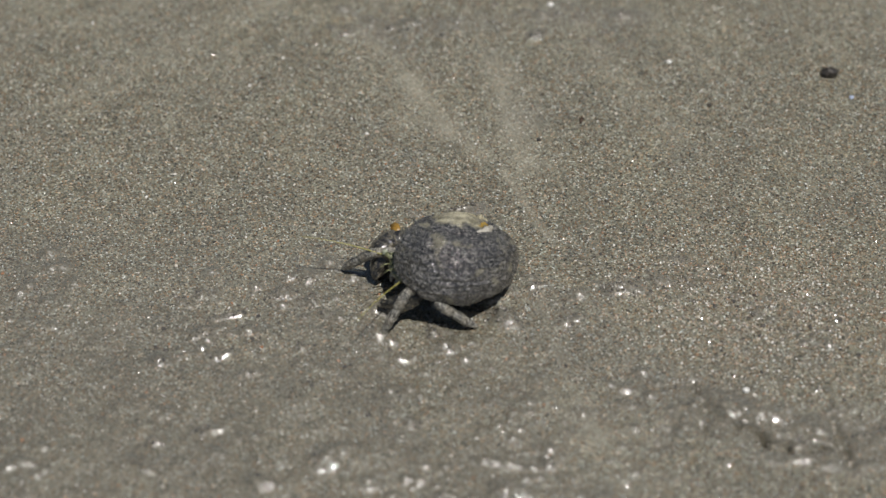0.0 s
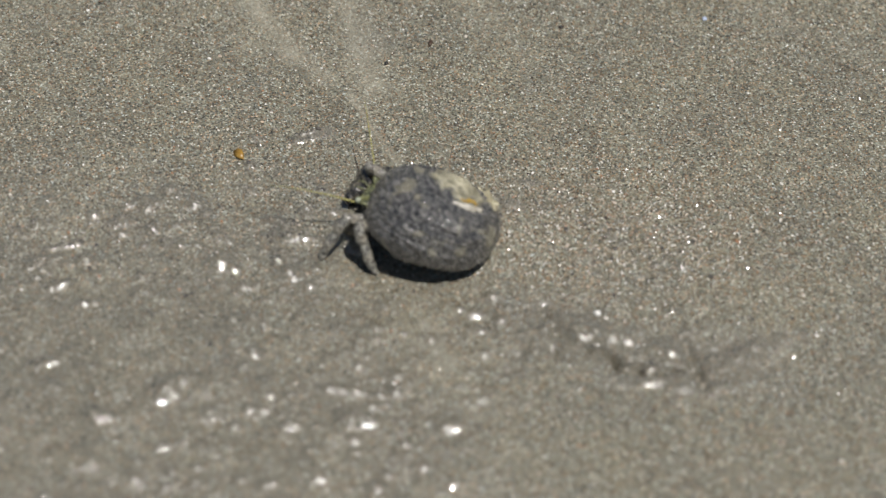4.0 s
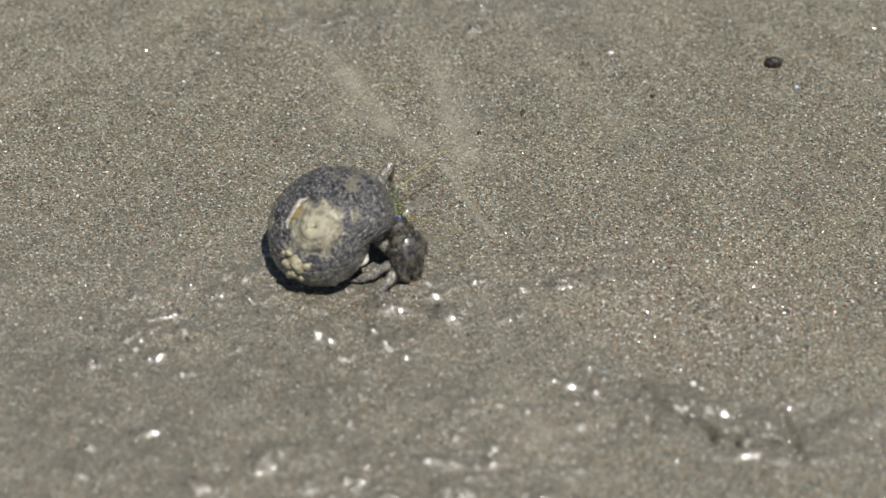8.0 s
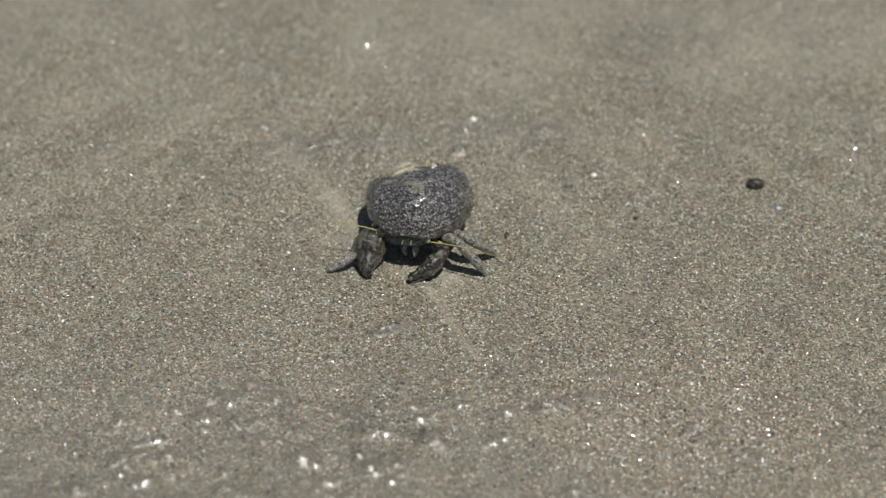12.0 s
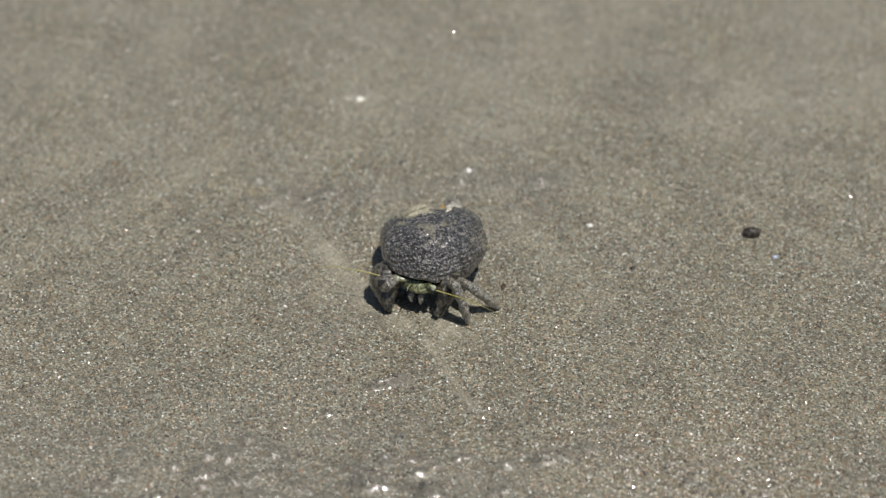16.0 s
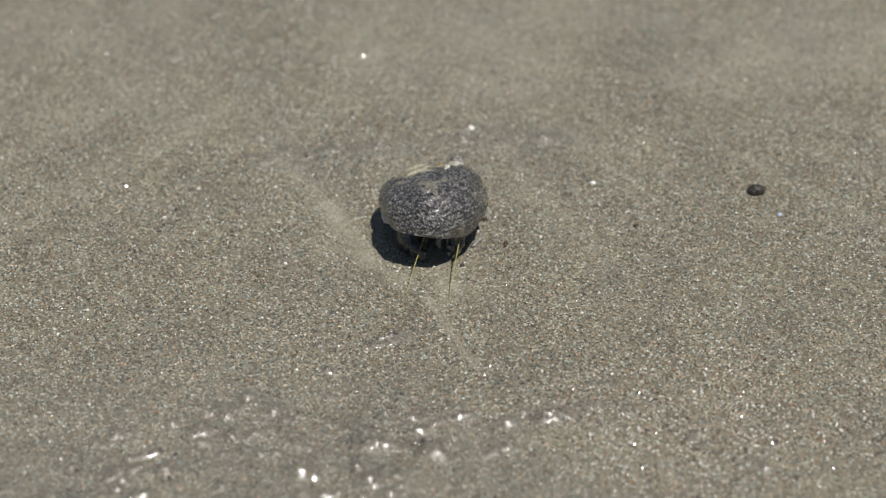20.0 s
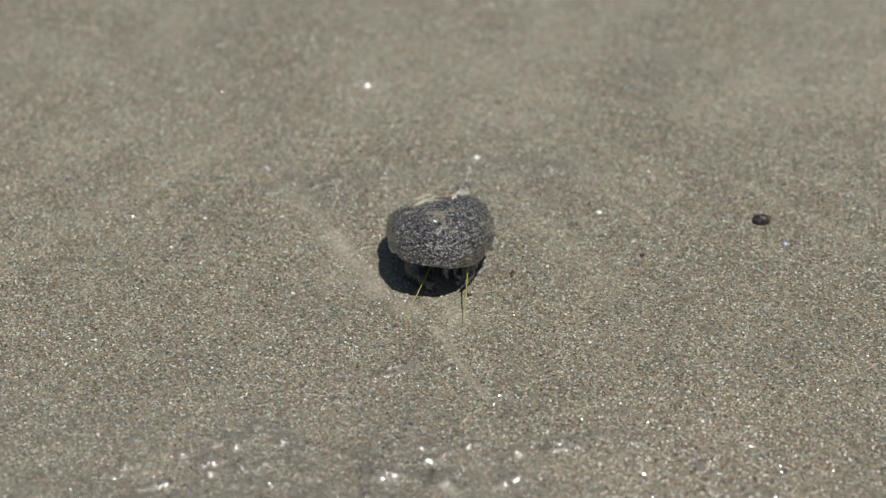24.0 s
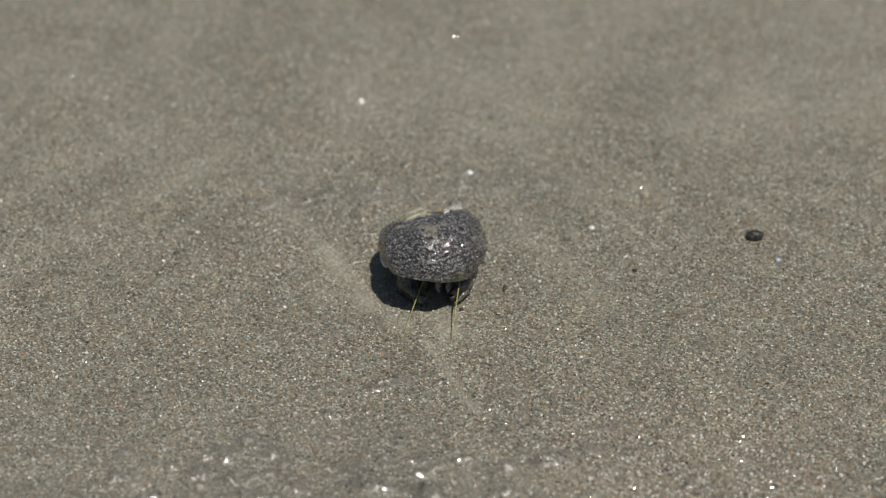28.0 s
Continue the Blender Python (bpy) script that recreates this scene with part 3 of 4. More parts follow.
def shell(parent):
    """The shell, with its mouth cut level under a hood, and the crust that grows on it."""
    bm = bmesh.new()
    layers = [bm.verts.layers.float.new(name) for name in ("spire", "across", "along")]
    around, steps, folds = 190, 560, 40
    rings = []
    for n in range(steps + folds + 1):
        theta = -7.0 * math.pi * (1 - n / steps) ** 1.1 if n <= steps else FOLD * (n - steps) / folds
        k = math.exp(GROW * min(theta, 0.0))
        ring = []
        for q in range(around):
            phi = 2 * math.pi * q / around - math.pi
            p, mid = whorl(theta, phi)
            out = (p - mid).normalized()
            cords = math.sin(phi * 26 + 1.5 * noise.noise(p * 0.3))
            beads = cords * (0.55 + 0.45 * math.sin(theta * 46 + phi * 4 + 3 * noise.noise(p * 0.4)))
            worn = noise.noise(p * 0.16 + Vector((4, 1, 9)))
            d = 0.22 * beads * max(0.15, 0.6 + 1.2 * worn) + 0.3 * noise.noise(p * 0.5) + 0.24 * noise.noise(p * 0.95) + 0.2 * noise.noise(p * 1.9) + 0.6 * noise.noise(p * 0.14)
            v = bm.verts.new((p - MIDDLE + out * d * min(1, (k * 1.25) ** 2)) * MM)
            v[layers[1]], v[layers[2]] = phi, theta
            ring.append(v)
        rings.append(ring)
    for u, w in zip(rings, rings[1:]):
        for q in range(around):
            bm.faces.new((u[q], u[(q + 1) % around], w[(q + 1) % around], w[q]))
    bm.faces.new(rings[0])
    way = Vector((0, 0, 1)).rotation_difference(AXIS).inverted() @ Vector((0.1, 0.45, -0.88)).normalized()
    bmesh.ops.bisect_plane(bm, geom=bm.verts[:] + bm.edges[:] + bm.faces[:], plane_co=way * 3.4 * MM, plane_no=way, clear_outer=True)
    bmesh.ops.recalc_face_normals(bm, faces=bm.faces)
    skin = BVHTree.FromBMesh(bm)
    spire = bm.verts.layers.float["spire"]
    tip = Vector((-MIDDLE.x, -MIDDLE.y)) * MM
    for v in bm.verts:
        v[spire] = max(0.0, min(1.0, 1.25 - (v.co.xy - tip).length / (8.0 * MM) - max(0.0, -v.co.z) * 150))
    ob = part("shell", bm, SHELL, parent, "bumpy slate-grey turban shell with worn cream spire")
    ob.data.materials.append(INNER)
    wall = ob.modifiers.new("wall", "SOLIDIFY")
    wall.thickness, wall.offset, wall.material_offset, wall.material_offset_rim = 0.7 * MM, -1.0, 1, 0
    grown(ob, skin, tip)
    return ob


def grown(ob, skin, tip):
    """Knobs of yellowish crust, a white scar and an ochre slot round the spire, and the chipped lip."""

    def spot(angle, far):
        at = tip + Vector((math.cos(radians(angle)), math.sin(radians(angle)))) * far * MM
        hit, normal, _, _ = skin.ray_cast(Vector((at.x, at.y, 0.05)), Vector((0, 0, -1)))
        return hit if hit else Vector((at.x, at.y, 0))

    for n, (angle, far, r) in enumerate(((290, 8.6, 1.2), (283, 9.8, 1.0), (300, 9.4, 1.1), (294, 10.8, 0.9), (275, 8.2, 0.8), (309, 8.4, 0.8), (286, 11.2, 0.9), (302, 11.0, 0.7), (268, 9.4, 0.7))):
        bm = bmesh.new()
        pebble_mesh(bm, (r * 1.5, r * 1.0, r * 0.9), n + 3, 3)
        lumpy(bm, 0.3, 0.6, n)
        knob = part("crust_knob", bm, CRUST, ob, "yellowish crusty knob")
        p = spot(angle, far) * 0.985
        knob.matrix_basis = pose(p.x, p.y, p.z, 20 * n, 35 * n, 50 * n)
    for name, mat, far, wide, first, last, label in (("scar", CALLUS, 7.0, 1.25, 165, 235, "white scar along the suture"), ("slot", SLOT, 5.7, 0.75, 178, 224, "ochre slot along the suture")):
        bm = bmesh.new()
        ctrl = [spot(first + (last - first) * k / 5, far + 0.25 * math.sin(k * 2.0)) / MM - Vector((0, 0, 0.25 * wide)) for k in range(6)]
        pts, rs = curve_points(ctrl, [0.2 * wide, 0.75 * wide, 0.95 * wide, 0.9 * wide, 0.7 * wide, 0.15 * wide])
        tube(bm, pts, rs, 10, 0.55, Vector((0.3, 0.2, 1)))
        lumpy(bm, 0.35, 0.9, 5)
        part(name, bm, mat, ob, label)
    bm = bmesh.new()
    edge = [skin.find_nearest(Vector(p) * MM)[0] / MM for p in ((11.6, 0.6, 2.8), (11.2, 1.3, 1.9), (10.4, 2.3, 0.6), (9.6, 2.9, -0.4), (8.9, 3.4, -1.3))]
    pts, rs = curve_points(edge, [0.15, 0.65, 0.85, 0.75, 0.25])
    tube(bm, pts, rs, 8, 0.6)
    lumpy(bm, 0.25, 1.2, 2)
    part("lip_callus", bm, PEARL, ob, "chipped white lip of the shell")


LEG_UP, LEG_LOW = 8.0, 11.5
ARM_UP, ARM_LOW = 6.2, 10.5


def limb(bm, ctrl, radii, flat=0.8, seed=0, rough=0.22):
    pts, rs = curve_points(ctrl, radii, 8)
    tube(bm, pts, rs, 14, flat)
    lumpy(bm, rough, 0.9, seed)
    lumpy(bm, 0.6 * rough, 0.42, seed + 3)
    return bm


def walking_leg(parent, seed):
    up = part("walking_leg", limb(bmesh.new(), [(0, -0.6, 0), (0, 1.5, 0.25), (0, 4, 0.4), (0, 6.6, 0.2), (0, LEG_UP + 0.5, 0)], [0.9, 1.1, 1.2, 1.15, 0.95], 1.1, seed), LEG, parent, "mottled grey-brown walking leg caked with sand")
    low = part("lower_leg", limb(bmesh.new(), [(0, -0.4, 0), (0, 1.2, 0.3), (0, 3.0, 0.35), (0, 4.0, 0.2), (0, 6.0, 0.4), (0, 8.2, 0.3), (0, 10.0, 0.0), (0, LEG_LOW, -0.5)], [0.95, 1.2, 1.1, 0.9, 1.1, 0.95, 0.65, 0.15], 1.05, seed + 1), LEG, up)
    # a sheath of teal skin at the root, stiff hairs at the tip
    part("leg_joint", limb(bmesh.new(), [(0, -0.9, 0), (0, 0.4, 0.1), (0, 2.2, 0.2)], [1.0, 1.25, 1.15], 1.1, seed, 0.1), TEAL, up, "teal skin at the joint")
    return up, low


def claw_arm(parent, seed, side, big):
    k = 1.45 if big else 0.66
    up = part("claw_arm", limb(bmesh.new(), [(0, -0.8, 0), (0, 1.2, 0.2), (0, 3.5, 0.5), (0, 5.4, 0.3), (0, ARM_UP + 0.4, 0)], [1.2 * k, 1.8 * k, 2.2 * k, 2.2 * k, 1.7 * k], 0.8, seed, 0.3), CLAW, parent, "dark mottled claw arm with a blue patch")
    part("arm_joint", limb(bmesh.new(), [(0, -0.9, 0), (0, 0.8, 0.2), (0, 2.4, 0.35)], [1.3 * k, 1.85 * k, 2.0 * k], 0.84, seed, 0.15), TEAL, up, "teal skin at the joint")
    bm = bmesh.new()
    limb(bm, [(0, -0.6, 0), (0, 1.0, 0.2), (0, 3.2, 0.4), (0, 5.2, 0.4), (-0.5 * side, 7.0, 0.2), (-1.0 * side, 9.0, -0.1), (-0.7 * side, 10.4, -0.4)], [1.5 * k, 2.7 * k, 3.3 * k, 3.0 * k, 2.0 * k, 1.2 * k, 0.25], 0.82, seed + 1, 0.5)
    low = part("claw", bm, CLAW, up, "knobbly dark claw caked with sand")
    part("claw_finger", limb(bmesh.new(), [(1.2 * side * k, 5.2, 0.3), (1.9 * side * k, 6.8, 0.3), (1.4 * side * k, 9.0, 0.0), (0.3 * side * k, 10.5, -0.4)], [0.9 * k, 1.15 * k, 0.85 * k, 0.2], 0.9, seed + 2), CLAW, low)
    for x in (-1, 1):
        part("claw_ridge", limb(bmesh.new(), [(x * 1.1 * k, 0.5, 1.1 * k), (x * 1.45 * k, 2.2, 1.7 * k), (x * 1.5 * k, 4.2, 1.75 * k), (x * 1.2 * k, 5.8, 1.4 * k)], [0.2, 0.34, 0.36, 0.2], 1.0, seed + 7, 0.12), TAN, up, "tan ridge along the arm")
        part("claw_ridge", limb(bmesh.new(), [(x * 1.2 * k, 0.8, 1.1 * k), (x * 1.9 * k, 2.6, 1.75 * k), (x * 1.7 * k, 4.6, 1.75 * k), (x * 0.9 * k, 6.4, 1.2 * k)], [0.2, 0.4, 0.42, 0.2], 1.0, seed + 9, 0.15), TAN, low, "tan ridge along the claw")
    part("claw_patch", limb(bmesh.new(), [(0.1, 2.4, 1.5 * k), (0.1, 3.6, 2.0 * k), (0.1, 4.8, 2.05 * k), (0.1, 5.8, 1.6 * k)], [0.2, 0.5, 0.5, 0.2], 0.6, seed, 0.05), BLUE, up, "bright blue patch")
    return up, low


def feeler(parent, length, thick):
    bm = bmesh.new()
    n = 14
    pts = [(0, length * k / n, 1.6 * math.sin(k / n * 2.2) - 0.2) for k in range(n + 1)]
    tube(bm, pts, [thick * (1 - 0.8 * k / n) for k in range(n + 1)], 6)
    return part("antenna", bm, FEELER, parent, "long thin olive-yellow antenna")


def head(parent):
    bm = bmesh.new()
    limb(bm, [(0, 1.0, 6.4), (0, 5.5, 7.2), (0, 9.5, 7.4), (0, 11.8, 6.7), (0, 12.6, 6.0)], [4.8, 5.0, 4.6, 3.6, 1.6], 0.42, 3, 0.3)
    ob = part("head", bm, HEAD, parent, "green-speckled head and carapace")
    for s in (-1, 1):
        bm = bmesh.new()
        limb(bm, [(s * 0.9, 10.4, 7.8), (s * 2.4, 11.6, 8.3), (s * 3.9, 12.3, 8.6)], [0.55, 0.6, 0.6], 1.0, 4, 0.08)
        stalk = part("eyestalk", bm, HEAD, ob, "stubby speckled eyestalk")
        bm = bmesh.new()
        pebble_mesh(bm, (0.72, 0.72, 0.72), 7)
        bmesh.ops.translate(bm, verts=bm.verts, vec=Vector((s * 4.3, 12.5, 8.7)) * MM)
        part("eye", bm, EYE, stalk, "pale glossy eye")
        part("antenna_base", limb(bmesh.new(), [(s * 2.6, 8.6, 7.2), (s * 3.4, 10.4, 7.6), (s * 3.9, 12.0, 7.9)], [0.9, 0.85, 0.55], 0.9, 6, 0.15), HEAD, ob)
        part("mouthpart", limb(bmesh.new(), [(s * 1.1, 10.2, 5.6), (s * 1.2, 12.0, 4.6), (s * 1.1, 12.6, 3.0)], [0.9, 0.8, 0.35], 0.9, 8, 0.2), LEG, ob, "bristly brown mouthpart")
        part("antennule", limb(bmesh.new(), [(s * 0.6, 11.8, 7.6), (s * 0.9, 13.6, 8.8), (s * 1.0, 15.2, 8.3)], [0.2, 0.15, 0.06], 1.0, 9, 0.03), HEAD, ob, "short fine feeler")
    return ob


def hermit_crab():
    root = tagged(new("hermit_crab"), "hermit crab in a bumpy slate-grey turban shell walking on wet sand", "hermit crab")
    made = {"root": root, "shell": shell(root)}
    made["head"] = head(root)
    for n, key in enumerate(("L1", "L2", "R1", "R2")):
        made[key] = walking_leg(root, 10 + 5 * n)
    made["CL"] = claw_arm(root, 40, -1, False)
    made["CR"] = claw_arm(root, 50, 1, True)
    made["AL"], made["AR"] = feeler(root, 19.0, 0.2), feeler(root, 19.0, 0.2)
    return made


HIPS = {"L1": (-5.0, 7.0, 6.0), "L2": (-6.0, 4.5, 5.5), "R1": (5.0, 7.0, 6.0), "R2": (6.0, 4.5, 5.5), "CL": (-3.2, 8.5, 4.4), "CR": (3.2, 8.5, 4.4)}
POLES = {"L1": (-0.45, 0.55, 0.7), "L2": (-0.8, 0.55, 0.35), "R1": (0.15, 0.9, 0.15), "R2": (0.2, 0.9, 0.15), "CL": (-0.8, 0.5, 0.25), "CR": (0.9, 0.4, 0.1)}
# feet on the sand in the crab's own space: seconds, then right, ahead and height in mm
FEET = {
    "L1": [(0, 2.4, 21.5, 0), (0.5, 0.1, 20.3, 0), (1, 6.6, 23.3, 0), (1.5, -5.3, 22.9, 1), (2, 0, 27.1, 0), (2.5, 1, 23.5, 0), (4.5, -3.6, 23.4, 0), (5, -4.3, 21.3, 0), (5.5, -9, 19.8, 2), (6, -6.8, 26.6, 0), (6.5, -18.9, 13.5, 0), (7, -22.4, 5.8, 0), (7.5, -12.2, 16.9, 1), (8, -9.6, 18.3, 0), (8.5, -6.3, 19.8, 1), (9, -3.9, 16.1, 0), (9.5, -17.4, 10.7, 0), (10, -18, 13.5, 0), (10.5, -15.8, 13.9, 0), (11, -15.5, 11.5, 0), (11.5, -16.8, 9.1, 0), (12, -17, 13.4, 0), (12.5, -16.5, 14.5, 0), (14.5, -11, 15.8, 0), (17, -11, 15.8, 0), (17.4, -12, 11, 0), (18, -10, 4, 0), (28, -9, 3, 0)],
    "L2": [(0, -11.7, 5.8, 0), (1, -10.8, 13.5, 0), (1.5, -11.9, 7.2, 1), (2, -7.6, 10.3, 0), (2.5, -6.8, 10.6, 0), (5, -7.4, 12.6, 0), (5.5, -9.1, 7.5, 0), (6, -10.1, 5.2, 0), (6.5, -14.6, 1.7, 0), (7.5, -9, 4, 0), (8, -3, 8, 0), (8.5, -3, 8.5, 0), (9, -8.2, 11.6, 0), (10, -16.5, -0.5, 0), (12, -18.6, 6, 0), (12.5, -18, 6, 0), (14.5, -17.3, 9.3, 0), (17, -17.3, 9.3, 0), (17.4, -13, 6, 0), (18, -7, 0, 0), (28, -7, 0, 0)],
    "R1": [(0, 22.4, 12.8, 0), (0.5, 19.3, 7.9, 0), (1, 19, -1.9, 0), (2, 18.3, 9.8, 0), (5, 15.9, 8.3, 0), (6, 16.3, 2.7, 0), (6.5, 16.4, 0, 0), (7, 21.7, 5.9, 0), (7.5, 17.8, -3.8, 0), (8, 16.1, 1.3, 0), (8.5, 14.6, 2.2, 0), (9, 14.6, 16, 0), (9.5, 13.8, 5.8, 0), (10, 13.1, 5.8, 0), (11, 14.3, 7.8, 0), (11.5, 13.3, 5.6, 0), (12, 21.2, 16.8, 0), (12.5, 20, 14.5, 0), (14.5, 11.9, 9.5, 0), (17, 11.9, 9.5, 0), (17.4, 9, 7, 0), (18, 5, 0, 0), (28, 5, 0, 0)],
    "R2": [(0, 8, -5, 0), (2, 8.7, -3, 0), (5, 9.4, -1.7, 0), (7, 9.2, -3, 0), (8, 9.8, -1, 0), (9, 10, 0.8, 0), (9.5, 11, 2.6, 0), (11, 11.8, 4, 0), (12, 12.4, 5.5, 0), (14.5, 10, 3.7, 0), (17, 9.9, 3.8, 0), (18, 5, -4, 0), (28, 5, -4, 0)],
    "CL": [(0, 7.2, 16.3, 1), (1, 12.3, 16.2, 0.5), (2, 7, 18.1, 1), (5, 5.4, 19.8, 1), (7, -6.8, 13.6, 1), (8, 0.3, 16.9, 1), (9, -6.5, 15.4, 1), (10, -6.9, 13.6, 1), (11.5, -6.8, 12.2, 1), (12, 0.4, 17.4, 0.5), (12.5, -1.5, 16.5, 0.5), (14.5, -4.2, 14.6, 0.5), (17, -4.2, 14.6, 0.5), (17.4, -4.6, 12, 1), (18, -5, 8.6, 1.5), (28, -5.8, 9, 1.5)],
    "CR": [(0, 14.2, 10.6, 1), (1, 16.6, 3.6, 1), (1.5, 13.5, 18.5, 2), (2, 13.5, 18.5, 2), (5, 12, 17, 1.5), (6, 12, 12.5, 1), (7, 8.3, 11.3, 1), (7.5, 16.2, 7.3, 1), (8, 16.5, 10.4, 0.5), (8.5, 14.4, 11.5, 0.5), (9, 4.9, 14.2, 0), (9.5, 4.5, 14.5, 1), (10, 5.2, 13, 1), (11, 4.6, 12.6, 1), (11.5, 4.2, 12.4, 1), (12, 10.9, 16.6, 0.5), (12.5, 10, 16, 0.5), (14.5, 8.3, 14.4, 0.4), (17, 8.3, 14.4, 0.4), (17.4, 5, 12, 0.5), (18, 2.1, 9.2, 0.4), (28, 1.8, 9.6, 0.4)],
}
# antennae: seconds, degrees to the right of ahead and degrees up
FEELERS = {
    "AL": [(0, -35, 10), (1, -60, 8), (2, -30, 10), (5, -20, 10), (6, -40, 14), (7, -30, 20), (8, -25, 15), (9, -20, 8), (10, -30, 10), (11, -50, 8), (12, -82, 2), (12.5, -80, 2), (14.5, -78, 0), (17, -78, 0), (17.4, 12, -28), (18, 16, -24), (19.5, 7, -24), (25, 0, -25), (28, 3, -25)],
    "AR": [(0, 30, 10), (1, 30, 12), (2, 50, 14), (5, 60, 14), (6, 55, 18), (7, 45, 20), (8, 50, 15), (9, 55, 8), (10, 50, 6), (11, 45, 6), (12, 82, 2), (12.5, 80, 2), (14.5, 80, 0), (17, 80, 0), (17.4, -6, -28), (18, -8, -25), (19.5, 10, -24), (25, 19, -23), (28, 14, -24)],
}


# how the body comes out of the shell: seconds, right, ahead and up in mm, degrees turned to the right
BODY = [(0, 3.7, -1, 0.5, 23), (0.5, 4.6, -1, 0.5, 30), (1, 4.2, 0, 0.5, 34), (1.5, 4, 1.5, 0.5, 30), (2, 3.8, 2.3, 0.5, 30), (5, 3.5, 2, 0.5, 25), (6, 2, 3, 0.5, 12), (7, 1, 3.5, 0.5, 5), (8, -2, 4, 0.5, 18),
        (8.5, -2, 3, 0.8, 12), (9, -5, -1.5, 1.8, 8), (10, -5.5, -2.5, 2, 8), (11.5, -6, -2, 2, 10), (12, -1.5, -0.5, 0.8, 12), (12.5, -1.5, -0.5, 0.8, 12), (14.5, -1, 1.5, 0.6, 12), (17, -1, 1.5, 0.6, 12),
        (17.4, -2.4, -3.5, -0.6, 6), (18, -2.9, -6.8, -1.4, 0), (28, -2.9, -6.8, -1.4, 0)]


# how far the limbs are drawn in, in mm, and the way in which their knees then point
DRAWN = [(0, 0), (17, 0), (17.4, -3), (18, -6), (28, -6)]
TUCKED = {"L1": (-0.2, -1, 0.05), "L2": (-0.3, -1, 0.05), "R1": (0.2, -1, 0.05), "R2": (0.3, -1, 0.05), "CL": (-0.1, -1, 0.2), "CR": (0.1, -1, 0.2)}


def at_time(rows, t):
    """Values between rows at t, smoothly."""
    if t <= rows[0][0]:
        return list(rows[0][1:])
    for a, b in zip(rows, rows[1:]):
        if t <= b[0]:
            u = (t - a[0]) / (b[0] - a[0])
            u = u * u * (3 - 2 * u)
            return [p + (q - p) * u for p, q in zip(a[1:], b[1:])]
    return list(rows[-1][1:])


def limb_poses(hip, foot, up, low, pole):
    """The poses of an upper and a lower limb, knee raised, that bring the tip to foot."""
    hip, foot = Vector(hip), Vector(foot)
    d = foot - hip
    far = min(d.length, (up + low) * 0.985)
    way = d.normalized()
    bend = math.acos(max(-1, min(1, (up * up + far * far - low * low) / (2 * up * far))))
    axis = way.cross(Vector(pole)).normalized()
    first = Matrix.Rotation(bend, 3, axis) @ way
    knee = hip + first * up
    z = axis.cross(first)
    m = Matrix((axis, first, z)).transposed().to_4x4()
    m.translation = hip * MM
    second = ((hip + way * far) - knee).normalized()
    turn = math.atan2(second.dot(z), second.dot(first))
    return m, pose(0, up * MM, 0, math.degrees(turn), 0, 0)


def motions():
    lie = amber.matrix_basis.copy()
    pressed = Matrix.Translation((1.5 * MM, 1.0 * MM, -2.4 * MM)) @ lie @ pose(0, 0, 0, 14, 6, 30)
    walk(amber, [(0, lie), (8.2, lie), (8.8, pressed), (28, pressed)])
    walk(crab["root"], [(t, pose(x * MM, y * MM, 0, 0, 0, h - 90)) for t, x, y, h, a, b, z in TRACK])
    rows = []
    for t, x, y, h, lean, back, z in TRACK:
        axis = Vector((lean, -back, math.sqrt(max(0.05, 1 - lean * lean - back * back))))
        m = Vector((0, 0, 1)).rotation_difference(axis).to_matrix().to_4x4()
        m.translation = Vector((0, 0, z * MM - min((m @ v.co).z for v in crab["shell"].data.vertices)))
        rows.append((t, m))
    walk(crab["shell"], rows)
    walk(crab["head"], [(t, pose(s * MM, a * MM, b * MM, 0, 0, -turn)) for t, s, a, b, turn in BODY])
    for key, (up, low) in ((k, crab[k]) for k in ("L1", "L2", "R1", "R2", "CL", "CR")):
        a, b = (ARM_UP, ARM_LOW) if key[0] == "C" else (LEG_UP, LEG_LOW)
        times = sorted({r[0] for r in FEET[key]} | {r[0] for r in TRACK})
        poses = []
        for t in times:
            right, ahead, up_by, turn = at_time(BODY, t)
            body = Matrix.Rotation(-radians(turn), 3, "Z")
            hip = body @ Vector(HIPS[key]) + Vector((right, ahead + at_time(DRAWN, t)[0], up_by))
            poses.append((t, limb_poses(hip, at_time(FEET[key], t), a, b, body @ Vector(POLES[key] if t < 17.2 else TUCKED[key]))))
        walk(up, [(t, p[0]) for t, p in poses])
        walk(low, [(t, p[1]) for t, p in poses])
    for key, s in (("AL", -1), ("AR", 1)):
        rows = []
        for t, a, b in FEELERS[key]:
            right, ahead, up, turn = at_time(BODY, t)
            root = pose(right * MM, ahead * MM, up * MM, 0, 0, -turn) @ Vector((s * 3.9 * MM, 12.0 * MM, 7.9 * MM))
            rows.append((t, pose(*root, 0, 0, -a - turn) @ pose(0, 0, 0, b, 0, 0)))
        walk(crab[key], rows)


# ---- things on the sand ----
def bit(name, x, y, size, mat, label, category, seed, sink=0.3, turn=0.0, level=2):
    bm = bmesh.new()
    pebble_mesh(bm, size, seed, level)
    ob = part(name, bm, mat, None)
    ob.matrix_basis = pose(x * MM, y * MM, height(x * MM, y * MM) + size[2] * (1 - 2 * sink) * MM, 0, 0, turn)
    return tagged(ob, label, category)


